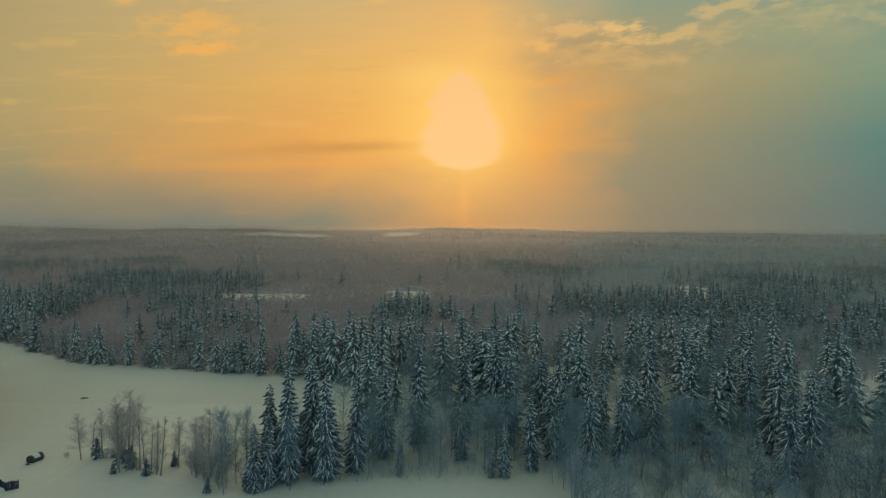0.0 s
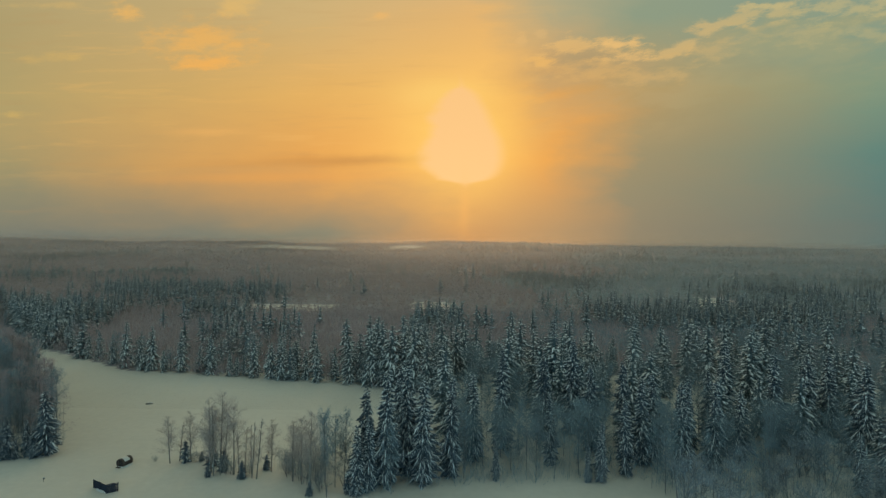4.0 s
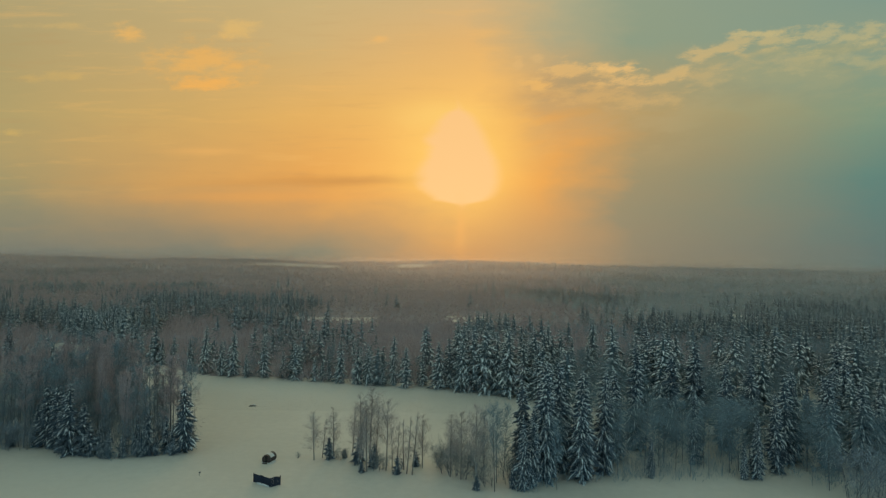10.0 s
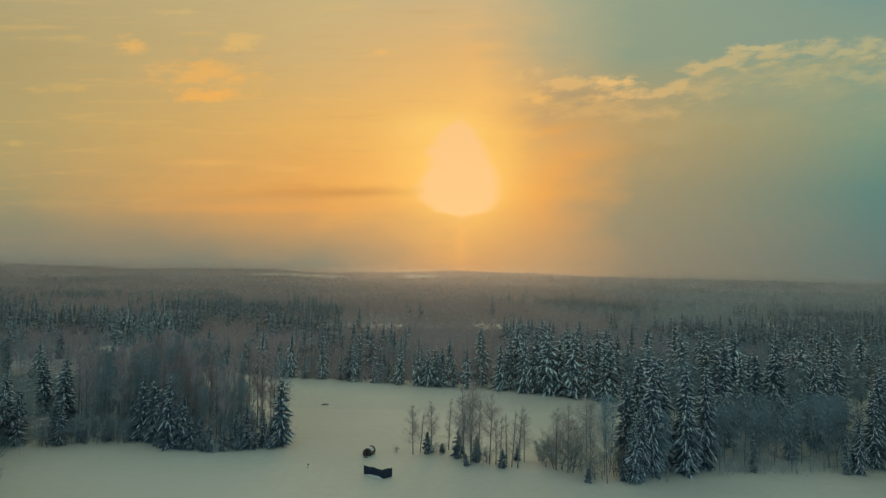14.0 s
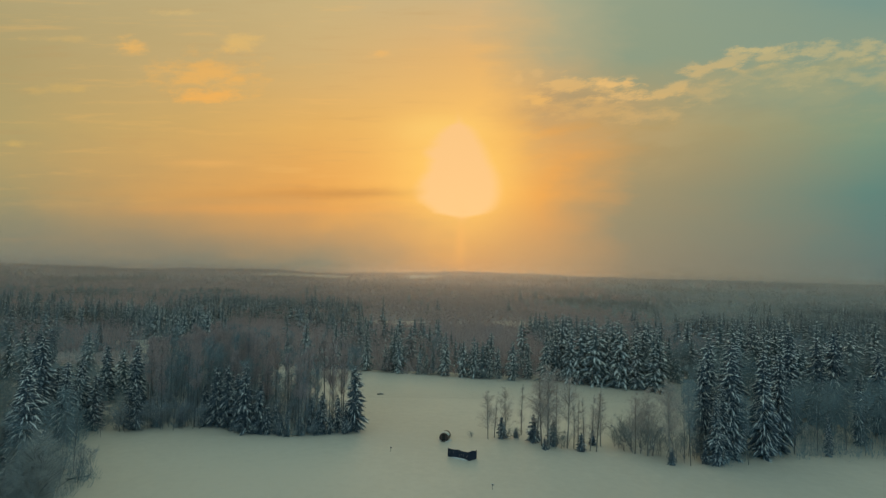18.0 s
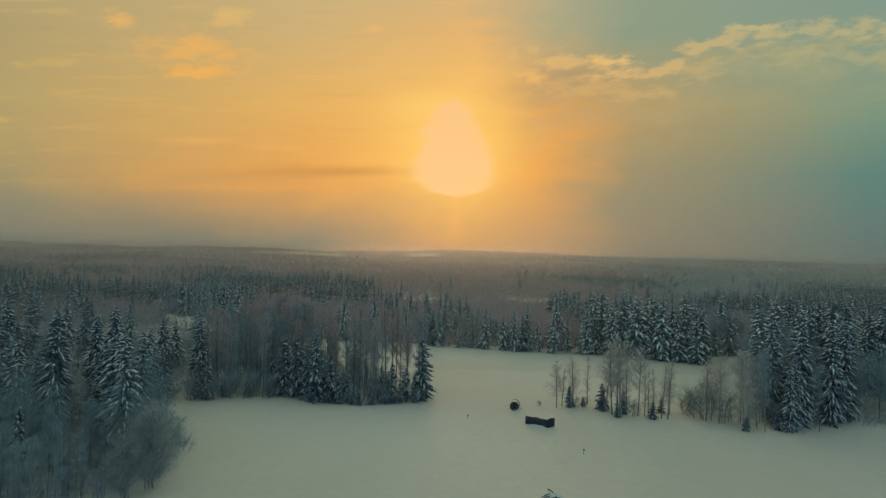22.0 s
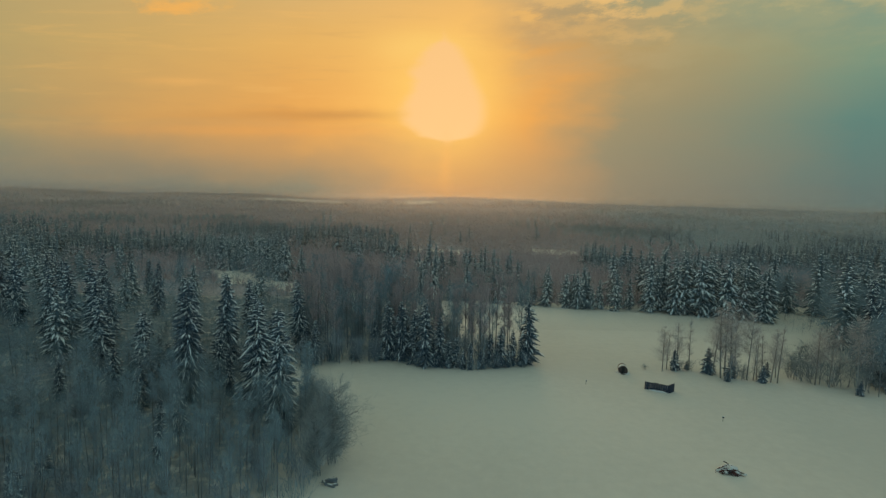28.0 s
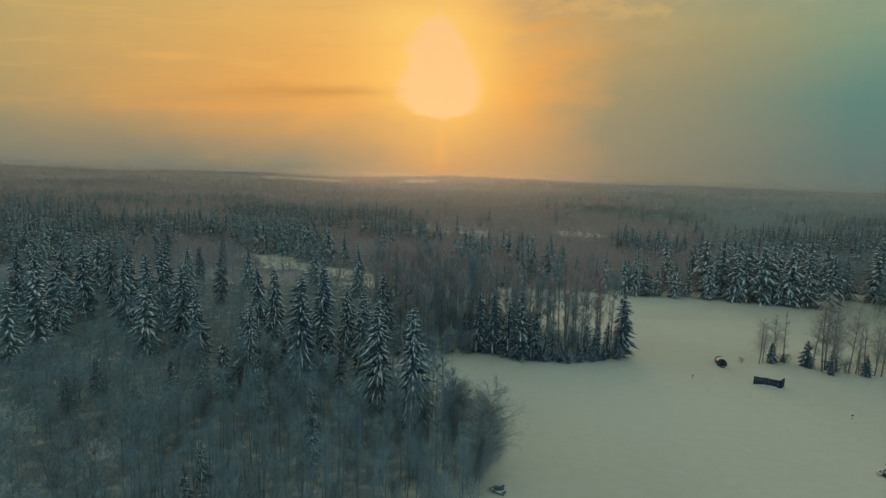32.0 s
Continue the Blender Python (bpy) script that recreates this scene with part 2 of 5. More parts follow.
def material(name, low, high, rough=0.8, scale=1.0, fine=12.0, per="", bump=0.0, bump_scale=20.0, spec=0.3, metal=0.0, thin=0.0):
    """Two colours mixed by coarse and fine grain, and by a random value per object or per island."""
    mt = bpy.data.materials.new(name)
    mt.use_nodes = True
    g = Graph(mt.node_tree)
    b = mt.node_tree.nodes["Principled BSDF"]
    pos = g.add("ShaderNodeTexCoord").outputs["Object"]
    a = g.noise(pos, scale, 3.0, 0.55)
    f = g.noise(pos, fine, 2.0, 0.6)
    v = g.m("ADD", g.m("MULTIPLY", a, 0.6), g.m("MULTIPLY", f, 0.4))
    v = g.step(v, 0.3, 0.7)
    if per == "object":
        v = g.m("ADD", g.m("MULTIPLY", v, 0.6), g.m("MULTIPLY", g.add("ShaderNodeObjectInfo").outputs["Random"], 0.4))
    if per == "island":
        v = g.m("ADD", g.m("MULTIPLY", v, 0.35), g.m("MULTIPLY", g.add("ShaderNodeNewGeometry").outputs["Random Per Island"], 0.65))
    g.put(b.inputs["Base Color"], g.mix(v, (*low, 1.0), (*high, 1.0)))
    b.inputs["Roughness"].default_value = rough
    b.inputs["Specular IOR Level"].default_value = spec
    b.inputs["Metallic"].default_value = metal
    if bump:
        bn = g.add("ShaderNodeBump")
        bn.inputs["Strength"].default_value = bump
        bn.inputs["Distance"].default_value = 0.1
        g.put(bn.inputs["Height"], g.noise(pos, bump_scale, 4.0, 0.6))
        g.put(b.inputs["Normal"], bn.outputs[0])
    if thin:  # loose twigs let part of the light through
        tr, mixer = g.add("ShaderNodeBsdfTranslucent"), g.add("ShaderNodeMixShader")
        g.put(tr.inputs[0], b.inputs["Base Color"].links[0].from_socket)
        g.put(mixer.inputs[0], thin)
        g.put(mixer.inputs[1], b.outputs[0])
        g.put(mixer.inputs[2], tr.outputs[0])
        g.put(mt.node_tree.nodes["Material Output"].inputs[0], mixer.outputs[0])
    return mt


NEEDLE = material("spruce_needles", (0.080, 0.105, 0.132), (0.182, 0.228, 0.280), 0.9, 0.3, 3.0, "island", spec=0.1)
SNOW = material("bough_snow", (0.75, 0.83, 0.86), (0.88, 0.94, 0.96), 0.75, 0.4, 4.0, "island", spec=0.2)
BARK = material("grey_bark", (0.12, 0.135, 0.15), (0.26, 0.28, 0.30), 0.9, 0.8, 9.0, "object", 0.4, 8.0)
BIRCH = material("birch_bark", (0.16, 0.155, 0.15), (0.42, 0.40, 0.385), 0.8, 1.4, 6.0, "object", 0.2, 8.0)
TWIG = material("frosted_twigs", (0.17, 0.242, 0.28), (0.335, 0.45, 0.515), 0.9, 0.25, 2.0, "island", spec=0.1)
TWIG_BROWN = material("brown_birch_twigs", (0.35, 0.303, 0.325), (0.56, 0.50, 0.525), 0.9, 0.25, 2.0, "island", spec=0.1, thin=0.3)
BIRCH_TWIG = material("grey_birch_twigs", (0.42, 0.395, 0.40), (0.64, 0.61, 0.615), 0.9, 0.25, 2.0, "island", spec=0.1, thin=0.4)
FROST_TWIG = material("hoarfrosted_willow_twigs", (0.25, 0.315, 0.375), (0.45, 0.535, 0.625), 0.9, 0.25, 2.0, "island", spec=0.1)
SALLOW_TWIG = material("grey_sallow_twigs", (0.27, 0.305, 0.315), (0.46, 0.50, 0.515), 0.9, 0.25, 2.0, "island", spec=0.1)
# needles paled step by step with distance: haze put into their colour
MID_NEEDLE = material("hazed_mid_spruce", (0.110, 0.152, 0.172), (0.245, 0.31, 0.345), 0.9, 0.1, 1.0, "island", spec=0.1)
FAR_NEEDLE = material("hazed_far_spruce", (0.165, 0.215, 0.235), (0.34, 0.405, 0.43), 0.9, 0.02, 0.3, "island", spec=0.1, thin=0.5)
# distant birch twigs hold the haze in their colour, so little contrast
FAR_TWIG = material("hazed_birch_wood", (0.365, 0.325, 0.345), (0.46, 0.42, 0.44), 0.9, 0.01, 0.2, "island", spec=0.1, thin=0.5)
# far twigs tinted teal for the colder haze away from the sun
COLD_TWIG = material("cold_hazed_wood", (0.30, 0.385, 0.415), (0.40, 0.49, 0.525), 0.9, 0.01, 0.2, "island", spec=0.1, thin=0.5)
# towards the horizon: haze put into narrow, greyed colour ranges
HAZE_TWIG = material("hazed_horizon_wood", (0.37, 0.325, 0.335), (0.445, 0.40, 0.41), 0.9, 0.004, 0.1, "island", spec=0.1, thin=0.5)
HAZE_NEEDLE = material("hazed_horizon_spruce", (0.25, 0.275, 0.285), (0.36, 0.385, 0.395), 0.9, 0.004, 0.1, "island", spec=0.1, thin=0.5)
DARK_BOARD = material("dark_stained_board", (0.012, 0.02, 0.042), (0.034, 0.048, 0.082), 0.65, 1.5, 14.0, "object", 0.3, 20.0)
BARREL_WOOD = material("brown_barrel_wood", (0.045, 0.034, 0.033), (0.10, 0.072, 0.066), 0.7, 1.5, 14.0, "object", 0.3, 20.0)
DARK_GLASS = material("dark_door_glass", (0.012, 0.012, 0.014), (0.03, 0.03, 0.035), 0.2, 1.0, 5.0, spec=0.5)
STEEL = material("dull_steel_band", (0.2, 0.2, 0.2), (0.35, 0.35, 0.34), 0.5, 3.0, 20.0, metal=0.8)
RED_WOOD = material("reddish_dead_wood", (0.075, 0.032, 0.03), (0.21, 0.085, 0.075), 0.85, 1.5, 12.0, "object", 0.4, 15.0)
LYING_SNOW = material("lying_snow", (0.68, 0.70, 0.71), (0.82, 0.83, 0.82), 0.7, 0.8, 6.0, "", 0.3, 4.0, spec=0.2)
STONE = material("grey_stone", (0.16, 0.15, 0.14), (0.32, 0.31, 0.29), 0.85, 1.5, 12.0, "", 0.5, 8.0)


def ground_material():
    mt = bpy.data.materials.new("field_snow")
    mt.use_nodes = True
    g = Graph(mt.node_tree)
    b = mt.node_tree.nodes["Principled BSDF"]
    pos = g.add("ShaderNodeTexCoord").outputs["Object"]
    v = g.m("ADD", g.m("MULTIPLY", g.noise(pos, 0.02, 4.0, 0.5), 0.7), g.m("MULTIPLY", g.noise(pos, 0.6, 4.0, 0.6), 0.3))
    snow = g.mix(g.step(v, 0.35, 0.65), (0.67, 0.66, 0.62, 1), (0.765, 0.75, 0.70, 1))
    # the thicket's shade, put into the snow colour where the way ends
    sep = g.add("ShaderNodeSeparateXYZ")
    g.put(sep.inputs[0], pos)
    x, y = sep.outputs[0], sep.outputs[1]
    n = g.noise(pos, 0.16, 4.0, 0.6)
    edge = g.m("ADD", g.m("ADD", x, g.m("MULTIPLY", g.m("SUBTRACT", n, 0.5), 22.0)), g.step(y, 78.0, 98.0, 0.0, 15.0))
    twig_shade = g.m("MULTIPLY", g.m("MULTIPLY", g.step(edge, -142.0, -150.0), g.step(y, 38.0, 46.0)), g.step(g.m("ADD", y, g.m("MULTIPLY", x, 0.75)), 58.0, 46.0))
    twig_shade = g.m("MULTIPLY", twig_shade, g.step(g.noise(pos, 0.35, 4.0, 0.6), 0.75, 0.45))
    g.put(b.inputs["Base Color"], g.mix(g.m("MULTIPLY", twig_shade, 0.9), snow, (0.22, 0.26, 0.29, 1)))
    b.inputs["Roughness"].default_value = 0.7
    b.inputs["Specular IOR Level"].default_value = 0.25
    bn = g.add("ShaderNodeBump")
    bn.inputs["Strength"].default_value = 0.35
    bn.inputs["Distance"].default_value = 0.3
    g.put(bn.inputs["Height"], g.noise(pos, 0.25, 5.0, 0.55))
    g.put(b.inputs["Normal"], bn.outputs[0])
    return mt


FIELD = ground_material()
# floor of the far woods: darker and greyer than the open snow
WOOD_FLOOR = material("darker_wood_floor", (0.24, 0.235, 0.265), (0.46, 0.455, 0.50), 0.9, 0.05, 0.6, "", 0.5, 0.4, spec=0.1)

# ---------------------------------------------------------------- meshes from arrays


def soup(name, verts, faces, mats, slots=None):
    """A mesh of triangles from arrays."""
    me = bpy.data.meshes.new(name)
    verts, faces = np.asarray(verts, np.float32), np.asarray(faces, np.int32)
    me.vertices.add(len(verts))
    me.vertices.foreach_set("co", verts.ravel())
    me.loops.add(faces.size)
    me.loops.foreach_set("vertex_index", faces.ravel())
    me.polygons.add(len(faces))
    me.polygons.foreach_set("loop_start", np.arange(0, faces.size, 3, dtype=np.int32))
    me.polygons.foreach_set("loop_total", np.full(len(faces), 3, np.int32))
    for mt in mats:
        me.materials.append(mt)
    if slots is not None:
        me.polygons.foreach_set("material_index", np.asarray(slots, np.int32))
    me.update(calc_edges=True)
    return me


def part(name, bm, mat, parent, label=""):
    """Links a bmesh, or a ready mesh, as one mesh object under a thing."""
    if isinstance(bm, bpy.types.Mesh):
        me = bm
    else:
        me = bpy.data.meshes.new(name)
        bm.to_mesh(me)
        bm.free()
        me.materials.append(mat)
    ob = new(name, me)
    ob.parent = parent
    return tagged(ob, label)


class Pile:
    """Collects vertices and triangles."""

    def __init__(self):
        self.v, self.f = [], []

    def tri(self, a, b, c):
        n = len(self.v)
        self.v += [a, b, c]
        self.f.append((n, n + 1, n + 2))

    def tube(self, pts, radii, sides=5):
        n0 = len(self.v)
        for i, (p, r) in enumerate(zip(pts, radii)):
            q = pts[min(i + 1, len(pts) - 1)] - pts[max(i - 1, 0)]
            q = q / (np.linalg.norm(q) + 1e-9)
            s = np.cross(q, (0.3, 0.9, 0.1) if abs(q[2]) > 0.8 else (0, 0, 1.0))
            s = s / (np.linalg.norm(s) + 1e-9)
            w = np.cross(q, s)
            for k in range(sides):
                a = 2 * math.pi * k / sides
                self.v.append(p + r * (math.cos(a) * s + math.sin(a) * w))
        for i in range(len(pts) - 1):
            for k in range(sides):
                a, b = n0 + i * sides + k, n0 + i * sides + (k + 1) % sides
                self.f += [(a, b, b + sides), (a, b + sides, a + sides)]

    def mesh(self, name, mt):
        return soup(name, self.v, self.f, [mt])


def ground_z(x, y):
    """Height of the snow: gentle swells near by, then land that climbs to a long low ridge."""
    x, y = np.asarray(x, float), np.asarray(y, float)
    z = 0.22 * np.sin(x / 31 + 0.7) * np.sin(y / 23 + 0.4) + 0.12 * np.sin(x / 11 + y / 17)
    f = np.clip((y - 650) / 1850, 0, 1)
    f = f * f * (3 - 2 * f)
    crest = 39 + 12 * np.exp(-((x - 200) / 520) ** 2) + 3.5 * np.sin(x / 170 + 1.0) + 2.0 * np.sin(x / 63 + y / 160)
    roll = np.clip((y - 500) / 700, 0, 1) * 2.5 * np.sin(x / 140 + y / 90 + 0.6) * np.sin(y / 130 + 1.0)
    return z + f * crest + roll


# ---------------------------------------------------------------- trees: one-off patterns, 1 unit = 1 m
rng = np.random.default_rng(5)


def bough(needle, snow, base, az, length, rise, droop, pairs, laden, fine=True, heavy=1.0):
    """One bough: a dark sagging fan with a hanging fringe, and narrow ridges of snow along its axis and side fingers."""
    out, side = np.array((math.cos(az), math.sin(az), 0.0)), np.array((-math.sin(az), math.cos(az), 0.0))

    def at(s):
        return base + out * length * s + np.array((0, 0, rise * s - droop * s * s))

    lift = np.array((0, 0, 0.06 + 0.015 * length))
    wide = ((0.10 if pairs > 2 else 0.14) if fine else 0.34) * length + 0.10
    m = at(0.55)
    sag = np.array((0, 0, -0.13 * length - 0.04))
    needle.tri(at(0.0), m + side * wide + sag, at(1.0))
    needle.tri(at(0.0), at(1.0), m - side * wide + sag)
    if fine:
        needle.tri(at(0.15), at(0.97), at(rng.uniform(0.5, 0.75)) - np.array((0, 0, 0.12 * length + 0.18)))
    if rng.random() < laden:
        a, b, c = at(rng.uniform(0.2, 0.45)) + lift, at(rng.uniform(0.66, 0.82)) + lift * 1.5, at(rng.uniform(0.95, 1.06)) + lift * 0.3
        k = side * rng.uniform(0.095, 0.18) * (1 + 0.12 * length) * (heavy if fine else 2.3) + np.array((0, 0, rng.uniform(-0.06, 0.06)))
        snow.tri(a, b - k, b + k)
        if fine:
            snow.tri(b - k, c, b + k)
    for i in range(pairs):
        s = 0.2 + 0.55 * (i + rng.uniform(0.2, 0.8)) / pairs
        a = at(s)
        slope = at(s + 0.15) - a
        slope = slope / (np.linalg.norm(slope) + 1e-9)
        for sgn in (1, -1):
            ln = length * (0.50 - 0.26 * s) * rng.uniform(0.65, 1.3)
            d = slope * 0.85 + sgn * side * rng.uniform(0.4, 0.85) + np.array((0, 0, -rng.uniform(0.08, 0.42)))
            d = d / np.linalg.norm(d)
            w = slope * ((0.075 if pairs > 2 else 0.11) * length + 0.05)
            needle.tri(a - w, a + w, a + d * ln)
            if rng.random() < laden * (0.92 if fine else 0.7):
                k, e = heavy * rng.uniform(0.25, 0.48), rng.uniform(0.0, 0.3)
                p = a + d * ln * e + lift
                snow.tri(p - w * k, p + w * k, a + d * ln * min(1.05, e + rng.uniform(0.5, 0.8)) + lift * 0.4)


def spruce_pattern(h, crown_r, whorls, per, pairs, laden, bare_base=0.05, core=1.0, fine=True, heavy=1.0, taper=0.78):
    """Trunk, needle and snow arrays for a spruce of height h."""
    trunk, needle, snow = Pile(), Pile(), Pile()
    zs = np.linspace(0, h * 0.97, 6)
    trunk.tube([np.array((0.05 * math.sin(z), 0.05 * math.cos(z * 1.3), z)) for z in zs], [0.012 * h * (1 - z / h) + 0.02 for z in zs], 7)
    lop = rng.uniform(0, 6.28)
    for i in range(whorls):
        s = max(0.0, (i + rng.uniform(-0.4, 0.4)) / whorls) ** 0.95
        z = h * (bare_base + (0.985 - bare_base) * s)
        r = crown_r * (1 - s) ** taper * (0.60 + 0.46 * min(1, s / 0.24)) * rng.uniform(0.74, 1.18) + 0.022 * h
        n = max(5, round(per * (1 - 0.25 * s)))
        a0 = rng.uniform(0, 6.28)
        for k in range(n):
            az = a0 + 6.283 * k / n + rng.uniform(-0.4, 0.4)
            ln = r * rng.uniform(0.55, 1.2) * (1 + 0.16 * math.cos(az - lop))
            if rng.random() < 0.06:
                ln *= 1.25
            rise, droop = ln * (rng.uniform(-0.22, 0.08) + 0.4 * s * s), ln * rng.uniform(0.18, 0.55)
            base = np.array((0, 0, z + rng.uniform(-0.02, 0.02) * h))
            bough(needle, snow, base, az, ln, rise, droop, pairs if s < 0.8 else max(1, pairs - 1), laden, fine, heavy)
    if core:
        n0 = len(needle.v)
        ring = 6
        levels = [(bare_base + 0.04, 0.14), (0.35, 0.18), (0.7, 0.10), (0.95, 0.02)]
        for s, q in levels:
            for k in range(ring):
                a = 6.283 * k / ring
                rr = crown_r * q * core * rng.uniform(0.7, 1.3)
                needle.v.append(np.array((rr * math.cos(a), rr * math.sin(a), s * h)))
        for i in range(len(levels) - 1):
            for k in range(ring):
                a, b = n0 + i * ring + k, n0 + i * ring + (k + 1) % ring
                needle.f += [(a, b, b + ring), (a, b + ring, a + ring)]
    return trunk, needle, snow


def sliver(pile, p, way, length, width):
    """A twig: a long thin triangle."""
    s = np.cross(way, rng.normal(size=3))
    s = s / (np.linalg.norm(s) + 1e-9) * width / 2
    pile.tri(p - s, p + s, p + way * length)


def bare_pattern(h, crown_r, first, limbs, twigs, droop=0.0, stems=1, upright=0.9, twig_w=0.026, limb_r=0.04, lean=0.16, girth=0.005, spire=0.0):
    """A leafless tree: trunk(s), limbs and fine twigs as arrays."""
    trunk, limb, twig = Pile(), Pile(), Pile()
    for st in range(stems):
        tip = rng.normal(0, 0.025 if stems == 1 else lean, 2)
        foot = np.array((0, 0, 0.0)) if stems == 1 else np.array((*rng.normal(0, 0.5, 2), 0))
        hh = h * (1 if st == 0 else rng.uniform(0.65, 0.98))
        wob = rng.uniform(0, 6.28)

        def axis(s):
            return foot + np.array((tip[0] * hh * s + 0.12 * math.sin(3 * s + wob), tip[1] * hh * s + 0.12 * math.cos(2.4 * s + wob), hh * s))

        ss = np.linspace(0, 1, 6)
        trunk.tube([axis(s) for s in ss], [girth * hh * (1 - s) ** 0.8 + 0.012 for s in ss], 5)
        for i in range(limbs // stems):
            s = first + (0.98 - first) * rng.random() ** 0.9
            p = axis(s)
            az = rng.uniform(0, 6.283)
            q = (s - first) / (1 - first)
            ln = crown_r * (0.45 + 0.7 * math.sin(math.pi * min(1, 0.25 + 0.72 * q))) * rng.uniform(0.55, 1.15) * (1.35 - 0.2 * upright) * (1 - spire * q)
            way = np.array((math.cos(az), math.sin(az), upright * rng.uniform(0.6, 1.5)))
            way /= np.linalg.norm(way)
            pts = [p]
            for k in range(2):
                way = way + np.array((0, 0, 0.15 - droop * 0.4)) + rng.normal(0, 0.16, 3)
                way /= np.linalg.norm(way)
                pts.append(pts[-1] + way * ln / 2)
            if twig_w > 0.031:
                limb.tube([pts[0], pts[2]], [0.035, 0.008], 3)
            else:
                limb.tube(pts, [limb_r, 0.6 * limb_r, 0.2 * limb_r], 3)
            out = np.array((math.cos(az), math.sin(az), 0.35 - droop))
            for k in range(twigs):
                f = 0.1 + 0.95 * rng.random()
                q = pts[0] + (pts[1] - pts[0]) * 2 * f if f < 0.5 else pts[1] + (pts[2] - pts[1]) * (2 * f - 1)
                d = out * 0.5 + rng.normal(0, 0.62, 3)
                d /= np.linalg.norm(d)
                loose = (0.11 if twig_w < 0.031 else 0.16) * ln
                q = q + np.clip(rng.normal(0, loose, 3), -1.5 * loose, 1.5 * loose)
                if q[2] > 0.2:
                    sliver(twig, q, d, rng.uniform(0.12, 0.28) * ln + 0.25, twig_w * 1.45 * rng.uniform(0.7, 1.5))
    return trunk, limb, twig


# ---------------------------------------------------------------- plan: where woods stand


def inside(px, py, poly):
    """Which of the points lie in the polygon."""
    px, py = np.asarray(px), np.asarray(py)
    hit = np.zeros(px.shape, bool)
    for (x0, y0), (x1, y1) in zip(poly, poly[1:] + poly[:1]):
        if y0 != y1:
            hit ^= ((y0 > py) != (y1 > py)) & (px < (x1 - x0) * (py - y0) / (y1 - y0) + x0)
    return hit


# open snow: the big meadow with its arm behind the spit of trees
MEADOW = [(-130, 0), (-134, 58), (-136, 66), (-139, 82), (-152, 98), (-153, 108), (-133, 110.5), (-124, 106), (-115, 104), (-103, 108), (-102, 114), (-131, 146),
          (-160, 178), (-187, 203), (-230, 240), (-228, 251), (-185, 217), (-130, 183), (-98, 177), (-53, 171), (-31, 162), (-18, 152),
          (-26, 122), (-38, 100), (-34, 92), (-20, 98), (20, 101), (24, 87), (32, 60), (40, 0)]
CLEARINGS = [
    [(-208, 210), (-196, 208), (-199, 248), (-218, 251)],
    [(-155, 350), (-98, 352), (-96, 386), (-165, 384)],
    [(-40, 372), (-10, 372), (-8, 416), (-45, 416)],
    [(172, 380), (200, 380), (232, 464), (206, 464)],
    [(325, 500), (352, 495), (392, 574), (364, 579)],
    [(112, 128), (150, 130), (165, 158), (118, 156)],
]
FAR_FIELDS = [[(-720, 1740), (-560, 1640), (-400, 1620), (-360, 1720), (-430, 1900), (-660, 1950)], [(-215, 1640), (-110, 1630), (-60, 1930), (-190, 1930)],
              [(180, 1800), (330, 1790), (340, 1850), (190, 1860)], [(430, 1800), (480, 1800), (490, 1860), (440, 1860)]]
SPRUCE_STAND = [(-275, 385), (-143, 395), (-155, 470), (-315, 482)]

SPRUCE_BELTS = [[(-294, 308), (-232, 258), (-186, 245), (-224, 340), (-286, 346), (-342, 377)], [(-170, 307), (-134, 310), (-147, 348), (-189, 345)],
                [(-267, 407), (-229, 433), (-267, 511), (-319, 448)], [(-420, 215), (-310, 200), (-272, 290), (-330, 340), (-470, 330)], [(66, 305), (124, 271), (185, 266), (264, 381), (171, 375), (76, 355)]]
EDGE_CLUMPS = [[(-197, 213), (-180, 221), (-216, 283), (-281, 311)], [(-48, 172), (-18, 158), (-10, 186), (-45, 192)]]


def free_of_open(px, py):
    ok = ~inside(px, py, MEADOW)
    for c in CLEARINGS:
        ok &= ~inside(px, py, c)
    return ok


def spots(poly, gap, seed, keep=None):
    """Uneven places about gap apart inside a polygon, outside the open snow."""
    r = np.random.default_rng(seed)
    xs, ys = [p[0] for p in poly], [p[1] for p in poly]
    gx, gy = np.meshgrid(np.arange(min(xs), max(xs), gap), np.arange(min(ys), max(ys), gap))
    px = gx.ravel() + r.uniform(-0.45, 0.45, gx.size) * gap
    py = gy.ravel() + r.uniform(-0.45, 0.45, gx.size) * gap
    ok = inside(px, py, poly) & free_of_open(px, py)
    if keep:
        ok &= keep(px, py)
    return list(zip(px[ok], py[ok]))


# ---------------------------------------------------------------- the ground
def grow(lo, hi, step, out_lo, out_hi, ratio=1.16):
    mid = list(np.arange(lo, hi + 1e-6, step))
    a, s = [], step
    while (a[-1] if a else lo) > out_lo:
        s *= ratio
        a.append((a[-1] if a else lo) - s)
    b, s = [], step
    while (b[-1] if b else hi) < out_hi:
        s *= ratio
        b.append((b[-1] if b else hi) + s)
    return np.array(a[::-1] + mid + b)


gxs, gys = grow(-260, 140, 3.0, -6000, 6000), grow(30, 260, 3.0, -6000, 6000)
GX, GY = np.meshgrid(gxs, gys)
gv = np.stack([GX.ravel(), GY.ravel(), ground_z(GX, GY).ravel()], 1)
nx = len(gxs)
ii = (np.arange(len(gys) - 1)[:, None] * nx + np.arange(nx - 1)[None, :]).ravel()
gf = np.concatenate([np.stack([ii, ii + 1, ii + nx + 1], 1), np.stack([ii, ii + nx + 1, ii + nx], 1)])
mid_x, mid_y = gv[gf][:, :, 0].mean(1), gv[gf][:, :, 1].mean(1)
